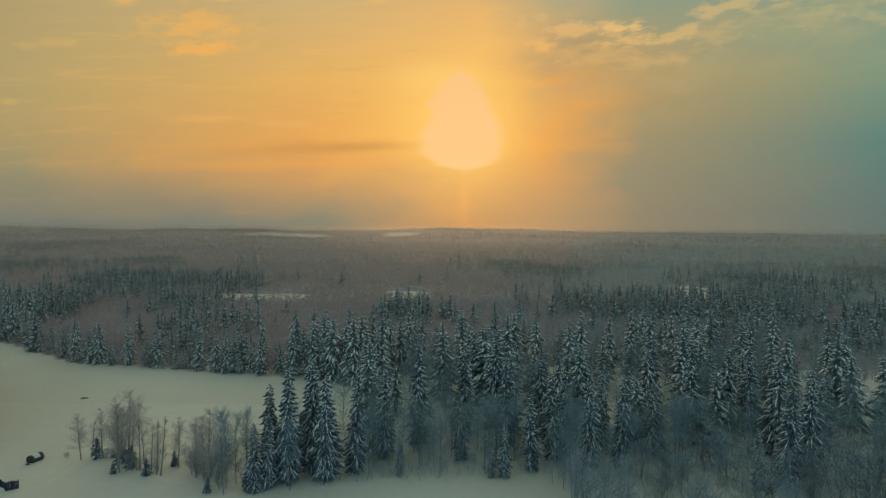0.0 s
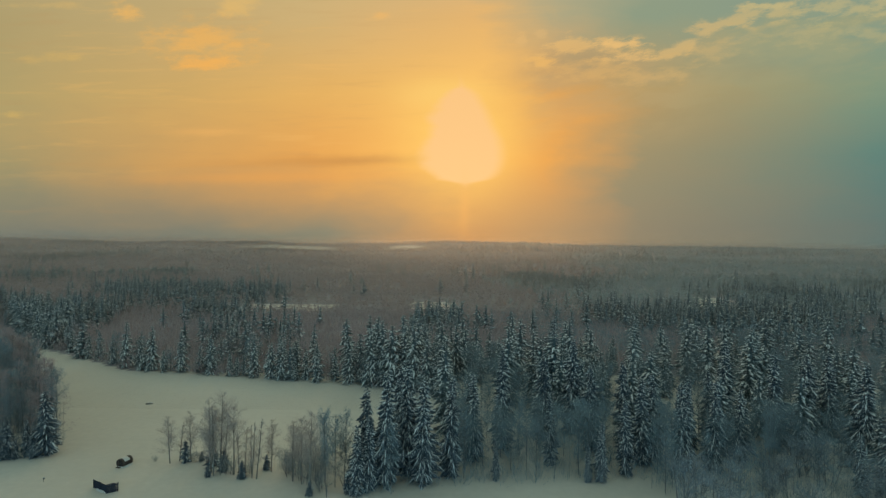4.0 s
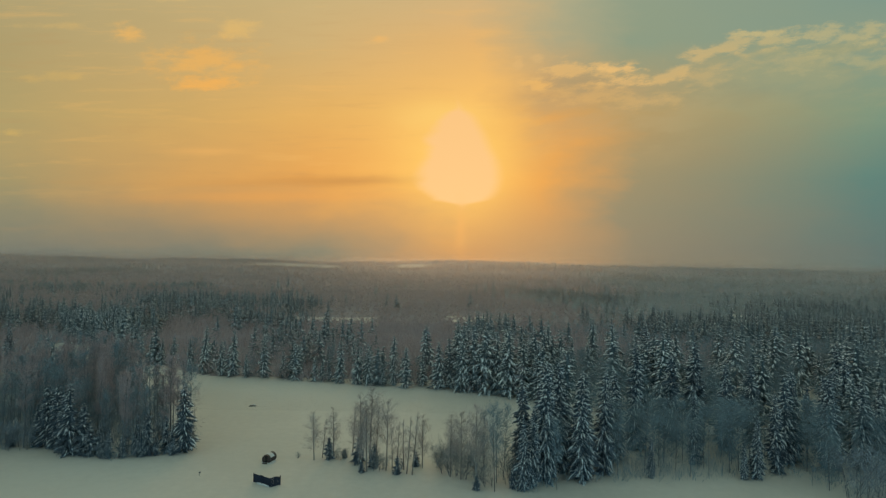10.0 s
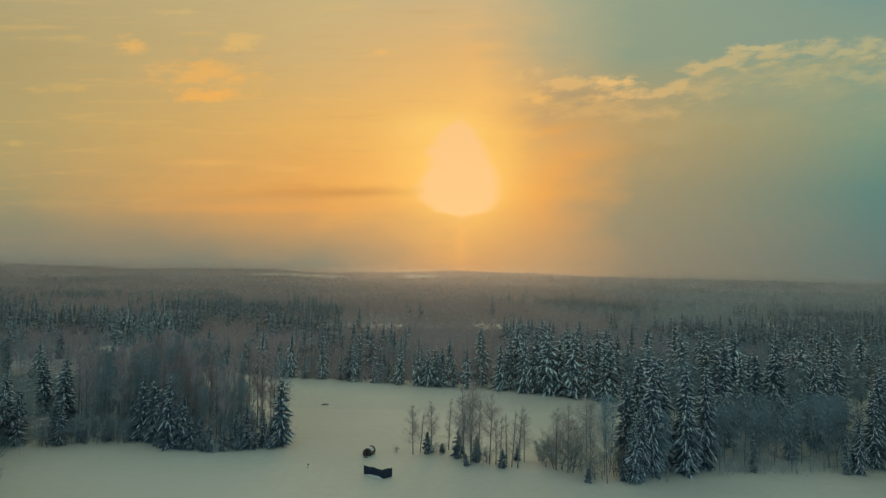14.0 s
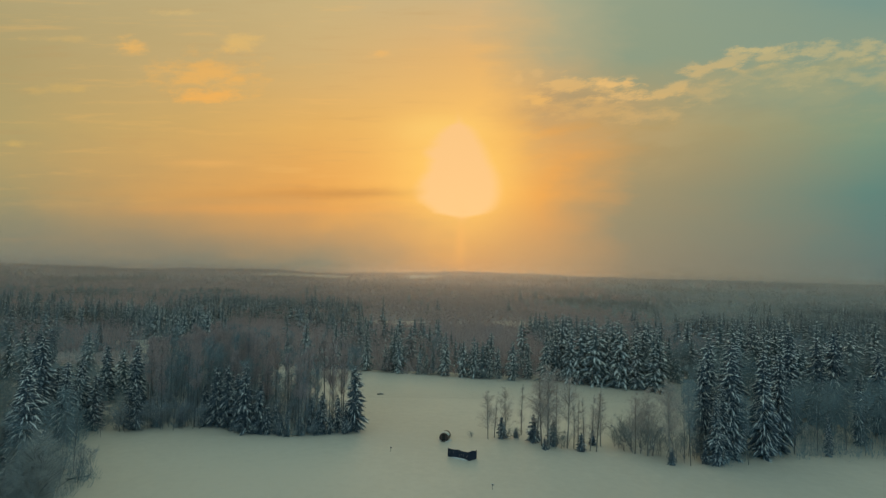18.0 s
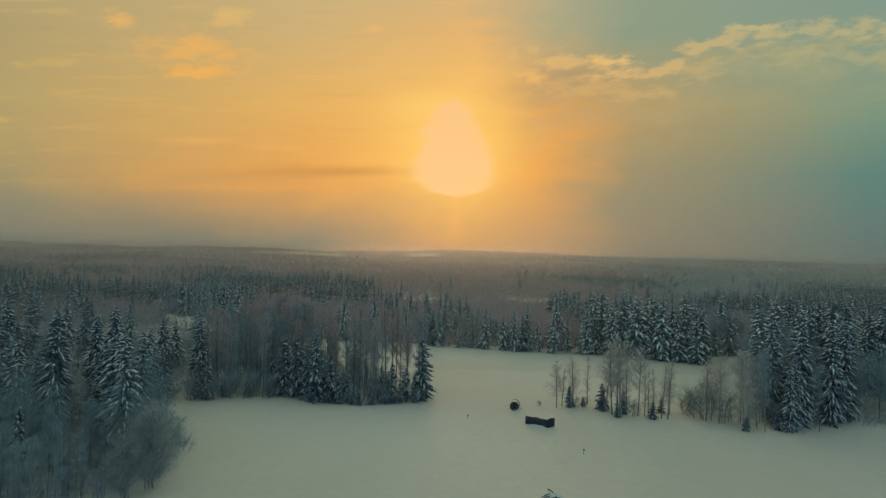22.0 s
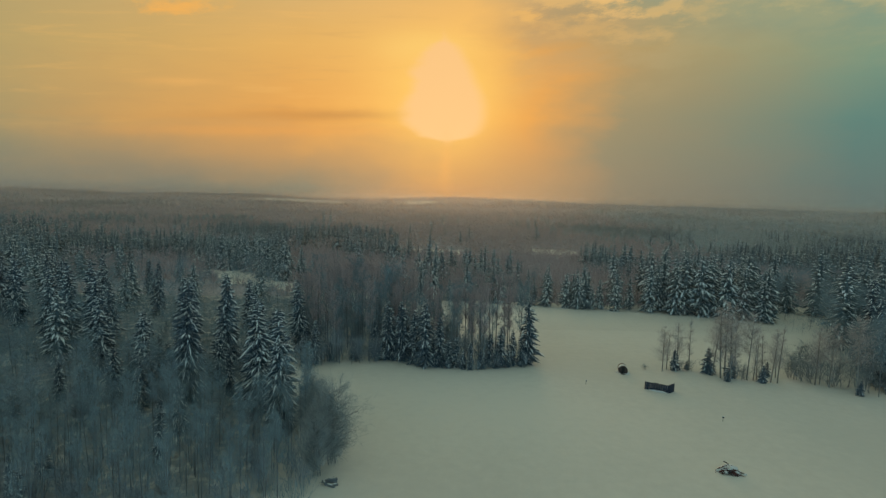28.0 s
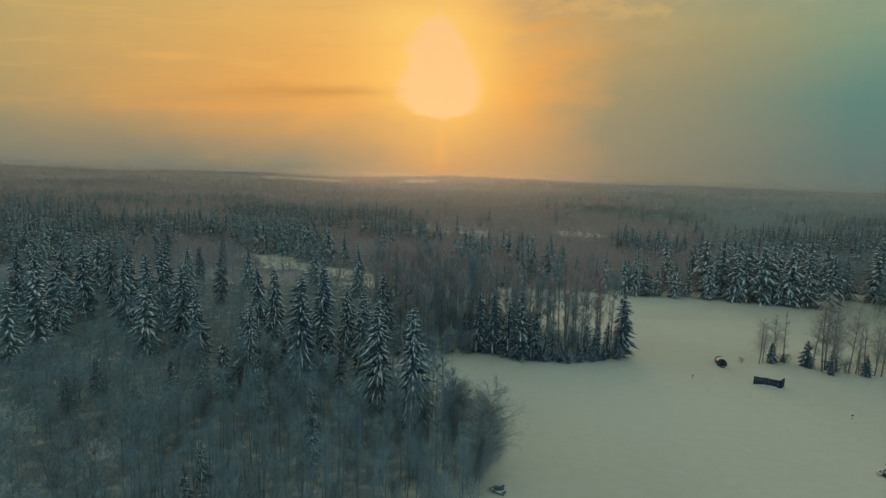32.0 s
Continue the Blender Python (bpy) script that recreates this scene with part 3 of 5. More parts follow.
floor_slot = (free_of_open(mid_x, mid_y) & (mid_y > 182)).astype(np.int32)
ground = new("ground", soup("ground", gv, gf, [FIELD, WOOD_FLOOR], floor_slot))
ground.data.polygons.foreach_set("use_smooth", np.ones(len(gf), bool))
for poly in FAR_FIELDS:
    pts = [(x, y, float(ground_z(x, y)) + 4.0) for x, y in poly]
    fld = new("snow_field", soup("snow_field", pts, [(0, i, i + 1) for i in range(1, len(pts) - 1)], [FIELD]))
    tagged(fld, "open snowy field among distant woods", "snow field", kind="structure")
tagged(ground, "wide snow-covered ground of meadow and forest floor", "ground", kind="structure")

# ---------------------------------------------------------------- standing trees, each a thing of its own
store = new("tree_nursery")  # removed at the end


def thing_from(name, label, category, group, pieces):
    root = new(name)
    tagged(root, label, category, group)
    for pname, mesh, plabel, under in pieces:
        ob = part(pname, mesh, None, root, plabel)
        if under:
            kid = part(under[0], under[1], None, ob, under[2])
    return root


def make_spruce(h, r, whorls, per, pairs, laden, label, green=NEEDLE, heavy=1.0, name="spruce_tree", taper=0.78):
    t, n, s = spruce_pattern(h, r, whorls, per, pairs, laden, heavy=heavy, taper=taper)
    root = thing_from(name, label, name.replace("_", " "), "snowy spruces", [
        ("trunk", t.mesh("trunk", BARK), "", None),
        ("crown", n.mesh("crown", green), "dark green frosted needles, haze-paled on farther trees", ("snow_cover", s.mesh("snow_cover", SNOW), "white snow lying on the boughs"))])
    for o in root.children_recursive:
        if o.name.startswith("snow_cover"):
            tagged(o, kind="stuff")
    return root


def make_bare(name, label, category, group, bark, twig, *a, **k):
    t, l, w = bare_pattern(*a, **k)
    root = thing_from(name, label, category, group, [
        ("trunk", t.mesh("trunk", bark), "", None), ("branchwork", l.mesh("branchwork", bark), "", ("crown", w.mesh("crown", twig), "fine frosted twigs"))])
    for o in root.children_recursive:
        if not o.name.startswith("trunk"):
            tagged(o, kind="stuff")
    return root


SPRUCES = [make_spruce(20, 4.4, 22, 9, 2, 0.9, "tall dark spruce with snow on its drooping boughs", MID_NEEDLE, heavy=1.25, name="forest_spruce"),
           make_spruce(20, 3.7, 24, 8, 2, 0.85, "slender dark spruce with snow on its boughs", MID_NEEDLE, heavy=1.25, name="forest_spruce"),
           make_spruce(20, 4.9, 21, 9, 2, 0.92, "broad dark spruce heavy with snow", MID_NEEDLE, heavy=1.25, name="forest_spruce"),
           make_spruce(20, 4.0, 23, 8, 2, 0.75, "tall dark green spruce lightly dusted with snow", MID_NEEDLE, heavy=1.25, name="forest_spruce"),
           make_spruce(20, 4.6, 20, 9, 2, 0.95, "snow-laden spruce in the dense wood", MID_NEEDLE, heavy=1.25, name="forest_spruce"),
           make_spruce(20, 3.9, 24, 8, 2, 0.9, "tall pointed spruce with snow-striped boughs", MID_NEEDLE, heavy=1.25, name="forest_spruce")]
DARK = [make_spruce(20, 3.3, 30, 10, 3, 0.55, "dark spruce with little snow at the wood's edge", name="dark_spruce", heavy=0.75, taper=0.58),
        make_spruce(20, 3.0, 31, 10, 3, 0.6, "dark green spruce with thin streaks of snow", name="dark_spruce", heavy=0.75, taper=0.58)]
HERO = [make_spruce(20, 3.5, 40, 12, 4, 0.9, "tall spruce with fine snow-striped drooping boughs", heavy=0.62, taper=0.68),
        make_spruce(20, 3.0, 42, 11, 4, 0.84, "slender snowy spruce at the edge of the wood", heavy=0.58, taper=0.68),
        make_spruce(20, 3.8, 39, 12, 4, 0.95, "broad snow-laden spruce at the edge of the wood", heavy=0.75, taper=0.68),
        make_spruce(20, 3.4, 40, 11, 4, 0.7, "dark spruce with scattered snow on its boughs", heavy=0.58, taper=0.68),
        make_spruce(20, 3.2, 38, 11, 4, 0.8, "uneven dark spruce with snow on its outer boughs", heavy=0.64, taper=0.68)]
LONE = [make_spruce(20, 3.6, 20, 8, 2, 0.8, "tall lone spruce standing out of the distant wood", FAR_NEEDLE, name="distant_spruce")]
SMALL = [make_spruce(5, 1.5, 14, 9, 3, 0.35, "young dark spruce standing in the snow", name="young_spruce", heavy=0.36),
         make_spruce(5, 1.3, 14, 8, 3, 0.5, "small snowy spruce at the meadow's edge", name="young_spruce", heavy=0.36)]
BIRCHES = [make_bare("birch_tree", "leafless birch with a thin brown crown", "birch tree", "bare birches", BIRCH, BIRCH_TWIG, 13, 2.5, 0.2, 54, 60, 0.25, upright=0.9, twig_w=0.0135, limb_r=0.03, girth=0.0085, spire=0.5),
           make_bare("birch_tree", "slim leafless birch standing in snow", "birch tree", "bare birches", BIRCH, BIRCH_TWIG, 13, 1.5, 0.2, 40, 34, 0.2, upright=1.2, twig_w=0.0135, limb_r=0.03, girth=0.008, spire=0.6),
           make_bare("birch_tree", "spreading leafless birch with fine twigs", "birch tree", "bare birches", BIRCH, BIRCH_TWIG, 13, 3.2, 0.34, 54, 64, 0.2, upright=0.8, twig_w=0.0135, limb_r=0.03, girth=0.010, spire=0.45)]
ALDERS = [make_bare("alder_tree", "tall bare alder with frosted upright twigs", "alder tree", "bare frosted alders", BARK, TWIG, 16, 3.1, 0.26, 38, 48, 0.0, upright=1.2, twig_w=0.021),
          make_bare("alder_tree", "bare alder with a frosted grey crown", "alder tree", "bare frosted alders", BARK, TWIG, 16, 3.8, 0.16, 42, 50, 0.05, upright=0.9, twig_w=0.021),
          make_bare("alder_tree", "thin bare alder among denser trees", "alder tree", "bare frosted alders", BARK, TWIG, 16, 2.8, 0.3, 36, 44, 0.0, upright=1.1, twig_w=0.021),
          make_bare("alder_tree", "bushy frosted alder with snow-dusted twigs", "alder tree", "bare frosted alders", BARK, TWIG, 16, 4.4, 0.1, 46, 52, 0.1, upright=0.75, twig_w=0.021)]
POLES = [make_bare("young_alder", "thin dark alder pole with a small frosted crown", "young alder", "thin alder poles", BARK, TWIG, 16, 1.7, 0.46, 24, 40, 0.0, upright=1.3, twig_w=0.018),
         make_bare("young_alder", "slender bare alder pole at the wood's edge", "young alder", "thin alder poles", BARK, TWIG, 16, 2.1, 0.4, 26, 42, 0.0, upright=1.1, twig_w=0.018)]
SNOWY = [make_bare("apple_tree", "wide low bare tree with snow along its branches", "bare tree", "snowy bare trees", SNOW, SNOW, 9, 4.0, 0.14, 64, 26, 0.1, stems=2, upright=0.5, twig_w=0.012, limb_r=0.022)]
ASPENS = [make_bare("aspen_tree", "tall leafless aspen with thin brownish twigs", "aspen tree", "bare aspens", BARK, TWIG_BROWN, 16, 2.4, 0.36, 38, 60, 0.0, upright=1.3, twig_w=0.021, girth=0.007),
          make_bare("aspen_tree", "slender leafless aspen with an upright crown", "aspen tree", "bare aspens", BARK, TWIG_BROWN, 16, 2.1, 0.4, 36, 56, 0.05, upright=1.4, twig_w=0.021, girth=0.007)]
SALLOWS = [make_bare("sallow_tree", "round-crowned leafless sallow leaning over the meadow's edge", "sallow tree", "", BARK, SALLOW_TWIG, 10, 3.0, 0.08, 150, 84, 0.05, stems=5, upright=0.75, twig_w=0.014, limb_r=0.045, lean=0.07)]
WILLOWS = [make_bare("willow_bush", "many-stemmed frosted willow bush", "willow bush", "frosted willow bushes", BARK, FROST_TWIG, 8, 2.6, 0.12, 48, 27, 0.0, stems=6, upright=0.9, twig_w=0.023),
           make_bare("willow_bush", "rounded frosted willow thicket", "willow bush", "frosted willow bushes", BARK, FROST_TWIG, 7, 2.6, 0.1, 49, 27, 0.0, stems=7, upright=0.8, twig_w=0.023)]
GREY_WILLOWS = [make_bare("willow_bush", "dense grey-green willow bush in the snow", "willow bush", "grey willow bushes", BARK, SALLOW_TWIG, 7, 2.6, 0.06, 56, 34, 0.0, stems=7, upright=0.75, twig_w=0.0145)]
NURSERY = SPRUCES + DARK + HERO + LONE + SMALL + BIRCHES + ALDERS + POLES + SNOWY + ASPENS + SALLOWS + WILLOWS + GREY_WILLOWS
dice = random.Random(11)


def plant(kinds, x, y, h, base_h, wide=1.0):
    """Sets one tree of about height h at (x, y); the pattern is base_h high."""
    ob = dice.choice(kinds)
    s = h / base_h
    z = float(ground_z(x, y)) - 0.12
    m = pose(x, y, z, dice.uniform(-1.5, 1.5), dice.uniform(-1.5, 1.5), dice.uniform(0, 360)) @ Matrix.Diagonal((s * wide, s * wide, s, 1))
    return copy_thing(ob, m)


def plant_all(kinds, base_h, places, lo, hi, wide=1.0):
    for x, y in places:
        plant(kinds, x, y, dice.uniform(lo, hi), base_h, wide * dice.uniform(0.88, 1.12))


def plant_set(kinds, base_h, rows, wide=1.0):
    for x, y, h in rows:
        plant(kinds, x, y, h, base_h, wide * dice.uniform(0.94, 1.08))


def thin(places, n, seed):
    r = random.Random(seed)
    places = list(places)
    r.shuffle(places)
    return places[:n], places[n:]


def clear_of(places, rows, gap):
    return [p for p in places if all((p[0] - r[0]) ** 2 + (p[1] - r[1]) ** 2 > gap * gap for r in rows)]


leftover_bare = []

# wood beyond the birch clump: first its known outer trees
RIGHT_EDGE = [(-34.1, 93.3, 13.2), (-32.3, 95.3, 14.6), (-29.5, 97.6, 22.5), (-22.4, 98.6, 21.0), (-17.0, 102.2, 20.5), (-8.2, 100.8, 8.5), (9.8, 100.4, 7.8),
              (-33.5, 100.0, 18.5), (-26.0, 103.0, 22.0), (30.7, 106.1, 19.0), (37.2, 106.3, 19.0), (60.0, 96.3, 12.0), (73.3, 101.9, 22.0), (66.2, 97.2, 20.0),
              (12.6, 100.6, 11.9), (18.1, 103.6, 16.3)]
RIGHT_BEHIND = [(-28.0, 109.0, 21.0), (23.3, 108.3, 19.0), (57.5, 118.2, 23.0), (68.7, 124.3, 21.0), (74.8, 124.6, 21.0), (72.7, 111.0, 22.0), (56.3, 138.0, 22.0),
                (13.2, 127.0, 23.5), (-5.4, 116.3, 23.5), (27.0, 111.3, 19.2), (14.5, 115.8, 20.1), (16.7, 168.0, 23.0), (37.5, 122.0, 14.3), (44.3, 122.0, 17.7),
                (57.7, 119.0, 17.2), (67.3, 108.8, 6.7), (4.0, 108.0, 15.0), (-12.0, 110.0, 19.0), (46.0, 112.0, 16.0), (36.0, 114.0, 18.0), (51.0, 128.0, 20.0),
                (5.0, 122.0, 21.0), (24.0, 121.0, 20.0)]
RIGHT_FRONT = RIGHT_EDGE + RIGHT_BEHIND
plant_set(HERO, 20, RIGHT_FRONT, 0.8)
RIGHT_WOOD = [(-38, 100), (-34, 92), (-20, 98), (20, 101), (62, 106), (114, 114), (130, 195), (-26, 195), (-18, 152), (-26, 122)]
right_all = clear_of(spots(RIGHT_WOOD, 5.0, 21), RIGHT_FRONT, 3.2)
right_edge = [p for p in clear_of(spots(RIGHT_WOOD, 3.1, 26), RIGHT_FRONT, 2.0) if 101.5 < p[1] < 113 + 0.08 * p[0] and p[0] > -16]
right_deep = [p for p in right_all if not (p[1] < 112 + 0.08 * p[0] and p[0] > -15)]
a, b = thin(right_deep, 88, 1)
plant_all(SPRUCES, 20, a, 12, 24, 1.1)
c, b = thin(b, 76, 2)
plant_all(ALDERS[1:2] + ALDERS[3:4], 16, c, 10, 15, 1.1)
leftover_bare += b
a, b = thin(right_edge, 70, 3)
plant_all(ALDERS, 16, a, 9, 14, 1.15)
leftover_bare += b

# thicket on the other side of the snow strip
THICKET = [(20, 101), (23, 87), (33, 60), (112, 50), (127, 112), (62, 106)]
a, b = thin(clear_of(spots(THICKET, 4.2, 22), RIGHT_FRONT, 3.0), 150, 4)
plant_all(WILLOWS, 7.5, a[:100], 5.5, 9.5, 1.2)
plant_all(ALDERS[1:2] + ALDERS[3:4], 16, a[100:122], 8, 12, 1.15)
leftover_bare += a[122:146]
plant_all(SPRUCES, 20, a[146:], 10, 15)
leftover_bare += b

# spit of trees reaching into the meadow
SPIT_SPRUCES = [(-103.2, 110.0, 14.5), (-106.5, 109.0, 8.0), (-109.5, 107.5, 9.0), (-112.0, 107.6, 8.0), (-116.2, 105.4, 6.2), (-119.0, 107.0, 7.0), (-122.5, 107.0, 11.0),
                (-125.5, 107.0, 14.8), (-128.0, 109.0, 12.0), (-130.6, 111.0, 13.9), (-133.8, 112.0, 13.6), (-137.0, 113.5, 9.0), (-149.0, 108.6, 10.0), (-151.5, 110.0, 8.5)]
plant_set(DARK, 20, SPIT_SPRUCES, 1.0)
SPIT = [(-153, 108), (-133, 111), (-124, 107), (-115, 105), (-103, 109), (-104, 115), (-132, 146), (-160, 174), (-158, 130)]
spit = clear_of(spots(SPIT, 3.1, 23), SPIT_SPRUCES, 1.8)
a, b = thin(spit, 150, 8)
plant_all(ASPENS, 16, a[:84], 13, 19)
plant_all(ALDERS[:3] + POLES, 16, a[84:], 11, 18)
leftover_bare += b
plant_set(DARK, 20, [(-105.0, 108.4, 6.0), (-107.8, 107.6, 4.5), (-110.6, 106.8, 5.5), (-113.8, 106.2, 5.0), (-117.6, 105.8, 4.5), (-120.6, 106.4, 6.5), (-124.0, 107.4, 6.0), (-127.0, 108.2, 5.5), (-132.4, 111.2, 6.0), (-136.0, 111.8, 5.0), (-141.0, 111.8, 5.0), (-146.0, 110.8, 4.5)], 1.4)
plant_all(WILLOWS, 7.5, clear_of(spots(SPIT, 4.2, 28), SPIT_SPRUCES, 1.5)[:80], 3.5, 7.0, 1.1)
for x, y, h in ((-104.5, 107.6, 3.0), (-111, 106.2, 3.5), (-118, 105.4, 3.2), (-127.5, 107.0, 3.0), (-140, 111, 4.0), (-145, 110.5, 3.4)):
    plant(WILLOWS, x, y, h, 7.5)

plant_set(WILLOWS, 7.5, [(-151.0, 107.6, 6.0), (-147.6, 108.8, 5.0), (-144.0, 109.6, 6.5), (-140.5, 110.0, 5.5), (-136.5, 110.4, 5.0)], 1.2)

# wood that the way ends over
LEFT_NEAR = [(-166.4, 88.6, 20.8), (-165.8, 103.1, 20.3), (-147.6, 76.8, 18.8), (-154.5, 117.7, 17.0), (-161.9, 109.5, 15.0), (-157.5, 98.9, 16.2),
             (-153.0, 84.6, 18.0), (-179.0, 119.0, 16.5), (-162.0, 75.0, 8.0), (-171.0, 56.0, 6.5), (-172.0, 62.0, 6.0), (-168.0, 53.0, 6.0),
             (-176.0, 92.0, 15.0), (-188.0, 100.0, 16.0), (-196.0, 112.0, 18.0), (-186.0, 130.0, 15.0), (-170.0, 132.0, 15.0), (-160.0, 66.0, 9.0)]
LEFT_DEEP = [(-207.0, 120.0, 19.0), (-209.0, 131.0, 19.0), (-229.0, 133.0, 19.0), (-229.0, 145.0, 19.0), (-242.0, 145.0, 19.0), (-214.0, 124.0, 17.0),
             (-221.0, 138.0, 18.0), (-221.0, 182.0, 13.0), (-224.0, 212.0, 13.0), (-202.0, 150.0, 16.0), (-236.0, 128.0, 18.0), (-248.0, 138.0, 18.0),
             (-254.0, 152.0, 18.0), (-262.0, 146.0, 17.0), (-238.0, 160.0, 17.0), (-216.0, 148.0, 18.0), (-226.0, 120.0, 17.0), (-244.0, 170.0, 16.0)]
LEFT_SPRUCES = LEFT_NEAR + LEFT_DEEP
plant_set(HERO, 20, LEFT_SPRUCES, 0.92)
plant_set(DARK, 20, [(-170.0, 92.0, 10.0), (-164.0, 96.0, 11.0), (-176.0, 98.0, 9.0), (-160.0, 90.0, 9.0), (-172.0, 84.0, 8.0), (-181.0, 104.0, 11.0), (-157.5, 108.0, 12.0), (-168.0, 111.0, 13.0), (-191.0, 108.0, 12.0), (-199.0, 122.0, 14.0)], 1.0)
plant_set(DARK, 20, [(-186.5, 86.4, 7.0), (-180.1, 82.2, 8.0), (-173.7, 97.1, 8.0), (-199.4, 88.4, 7.0), (-179.0, 89.0, 9.0), (-167.4, 89.3, 7.0), (-170.0, 79.4, 6.0), (-188.5, 79.1, 6.0), (-166.0, 103.5, 9.0), (-200.2, 81.8, 6.0)], 1.3)
LEFT_WOOD = [(-134, 20), (-136, 66), (-140, 83), (-154, 99), (-156, 124), (-160, 172), (-190, 200), (-300, 220), (-310, 20)]
left_all = [p for p in clear_of(spots(LEFT_WOOD, 4.3, 24), LEFT_SPRUCES, 2.6) if p[0] > -150 - 1.15 * p[1]]
near = [p for p in left_all if 38 < p[1] < 100 and p[0] > -215]
deep = [p for p in left_all if p[1] >= 100 or p[0] <= -215]
a, b = thin(near, 190, 5)
front = [p for p in a if p[1] < 72 and -178 < p[0] < -140.5] + [p for p in spots(LEFT_WOOD, 3.4, 29) if 50 < p[1] < 74 and -178 < p[0] < -141]
inner = [p for p in a if p not in front and p[0] < -142]
plant_all(WILLOWS, 7.5, [(x + 1.3, y + 1.1) for x, y in front[::3]], 2.5, 5.0)
plant_all(POLES, 16, front, 7.5, 12, 1.05)
plant_all(ALDERS, 16, inner[:80], 6.5, 11, 1.4)
plant_all(WILLOWS, 7.5, inner[80:], 4, 8)
plant_set(SNOWY, 9, [(-190.0, 56.0, 7.5), (-186.0, 50.0, 6.0), (-197.0, 63.0, 8.0), (-183.0, 60.0, 5.5)], 1.0)
leftover_bare += b
a, b = thin(deep, 24, 6)
plant_all(SPRUCES, 20, a, 12, 18, 1.15)
leftover_bare += b
plant_set(SALLOWS, 10, [(-137.6, 66.6, 11.2), (-142.0, 72.5, 10.5), (-139.6, 63.0, 8.0)], 1.0)
plant_set(POLES + ALDERS[:1], 16, [(-142.0, 70.0, 12.0), (-143.0, 76.0, 13.0), (-144.5, 80.5, 12.5), (-143.5, 66.0, 11.0), (-145.5, 72.0, 13.0), (-144.5, 62.0, 9.0)], 1.0)
plant_set(WILLOWS, 7.5, [(-138.6, 69.5, 3.0), (-141.5, 80.5, 3.5), (-145.0, 87.0, 4.0)], 1.2)

# the meadow's far edge: a row of snowy spruces with birches between
EDGE_SPRUCES = [(-163.0, 205.0, 11.1), (-156.4, 201.0, 10.7), (-151.0, 199.0, 12.0), (-134.1, 188.0, 17.5), (-127.0, 185.0, 12.7), (-122.3, 184.0, 16.5), (-116.8, 181.5, 8.4),
                (-110.7, 181.6, 15.3), (-99.0, 179.0, 14.0), (-92.0, 177.7, 8.6), (-89.5, 177.9, 7.5), (-83.0, 176.5, 15.5), (-77.0, 175.5, 12.9), (-73.0, 174.3, 14.5),
                (-68.1, 173.0, 8.0), (-60.4, 172.0, 13.8), (-49.5, 170.5, 16.0), (-42.0, 168.0, 19.0), (-35.0, 165.5, 21.0), (-27.5, 162.5, 21.0), (-23.3, 160.0, 18.0)]
EDGE_SPRUCES2 = [(-220.0, 252.0, 16.8), (-208.6, 243.0, 18.0), (-195.3, 232.0, 17.5), (-186.0, 224.0, 18.0), (-178.0, 220.0, 15.0), (-171.0, 212.0, 12.0), (-19.7, 156.5, 17.0),
                 (-38.5, 168.5, 22.0), (-46.0, 172.0, 17.0), (-55.0, 174.0, 12.0), (-31.0, 166.0, 20.0), (-65.0, 175.5, 11.0), (-104.0, 181.5, 10.0), (-142.0, 193.0, 12.0)]
plant_set(SPRUCES, 20, EDGE_SPRUCES + EDGE_SPRUCES2, 1.02)
plant_set(SPRUCES, 20, [(-201.0, 171.1, 13.6), (-181.0, 177.1, 12.4), (-54.1, 192.4, 19.0), (-43.1, 193.8, 17.0), (-120.1, 248.7, 13.0), (-66.0, 190.0, 15.0), (-128.0, 236.0, 12.0)], 1.15)
clump_a, clump_b = spots(EDGE_CLUMPS[0], 6.6, 81), clear_of(spots(EDGE_CLUMPS[1], 7.2, 82), EDGE_SPRUCES + EDGE_SPRUCES2, 3.0)
plant_all(SPRUCES, 20, clump_a, 12, 18, 1.15)
plant_all(SPRUCES, 20, clump_b, 16, 23, 1.05)
edge_line = MEADOW[14:22]
far_row = []
for (x0, y0), (x1, y1) in zip(edge_line, edge_line[1:]):
    n = int(math.hypot(x1 - x0, y1 - y0) / 4.2)
    for i in range(n):
        f = (i + dice.random()) / n
        far_row.append((x0 + (x1 - x0) * f + dice.uniform(-1, 1), y0 + (y1 - y0) * f + dice.uniform(1.5, 6)))
plant_all(ALDERS, 16, far_row[::3], 7, 12)
leftover_bare += far_row

# lone tall spruces standing out of the far woods
plant_set(LONE, 20, [(10.4, 673, 23.4), (21.4, 678, 26.5), (29.5, 617, 23.5), (89, 640, 21), (80.8, 536, 24), (-249, 643, 24), (-246, 674, 23), (52.5, 628, 18), (169, 265, 20)], 0.9)
plant_set(LONE, 20, [(-120 + 520 * dice.random(), 430 + 420 * dice.random(), 17 + 7 * dice.random()) for _ in range(34)], 1.1)

# clump of birches on the meadow, with young spruces and low willows at its foot
plant_set(BIRCHES[:1], 13, [(-75.0, 106.4, 10.2), (-64.4, 102.2, 14.4), (-63.2, 100.6, 13.6), (-52.6, 102.4, 10.4), (-71.0, 107.4, 10.6)], 1.3)
plant_set(BIRCHES[2:], 13, [(-63.0, 103.2, 15.2), (-59.8, 101.2, 13.6)], 1.1)
plant_set(BIRCHES[1:2], 13, [(-67.4, 109.2, 10.8), (-58.6, 100.9, 9.2), (-56.2, 101.6, 9.8), (-55.6, 99.6, 11.2), (-54.4, 99.2, 12.0), (-73.4, 107.3, 8.2), (-57.4, 101.4, 9.4), (-61.6, 101.9, 12.0), (-65.4, 103.6, 11.5)], 1.4)
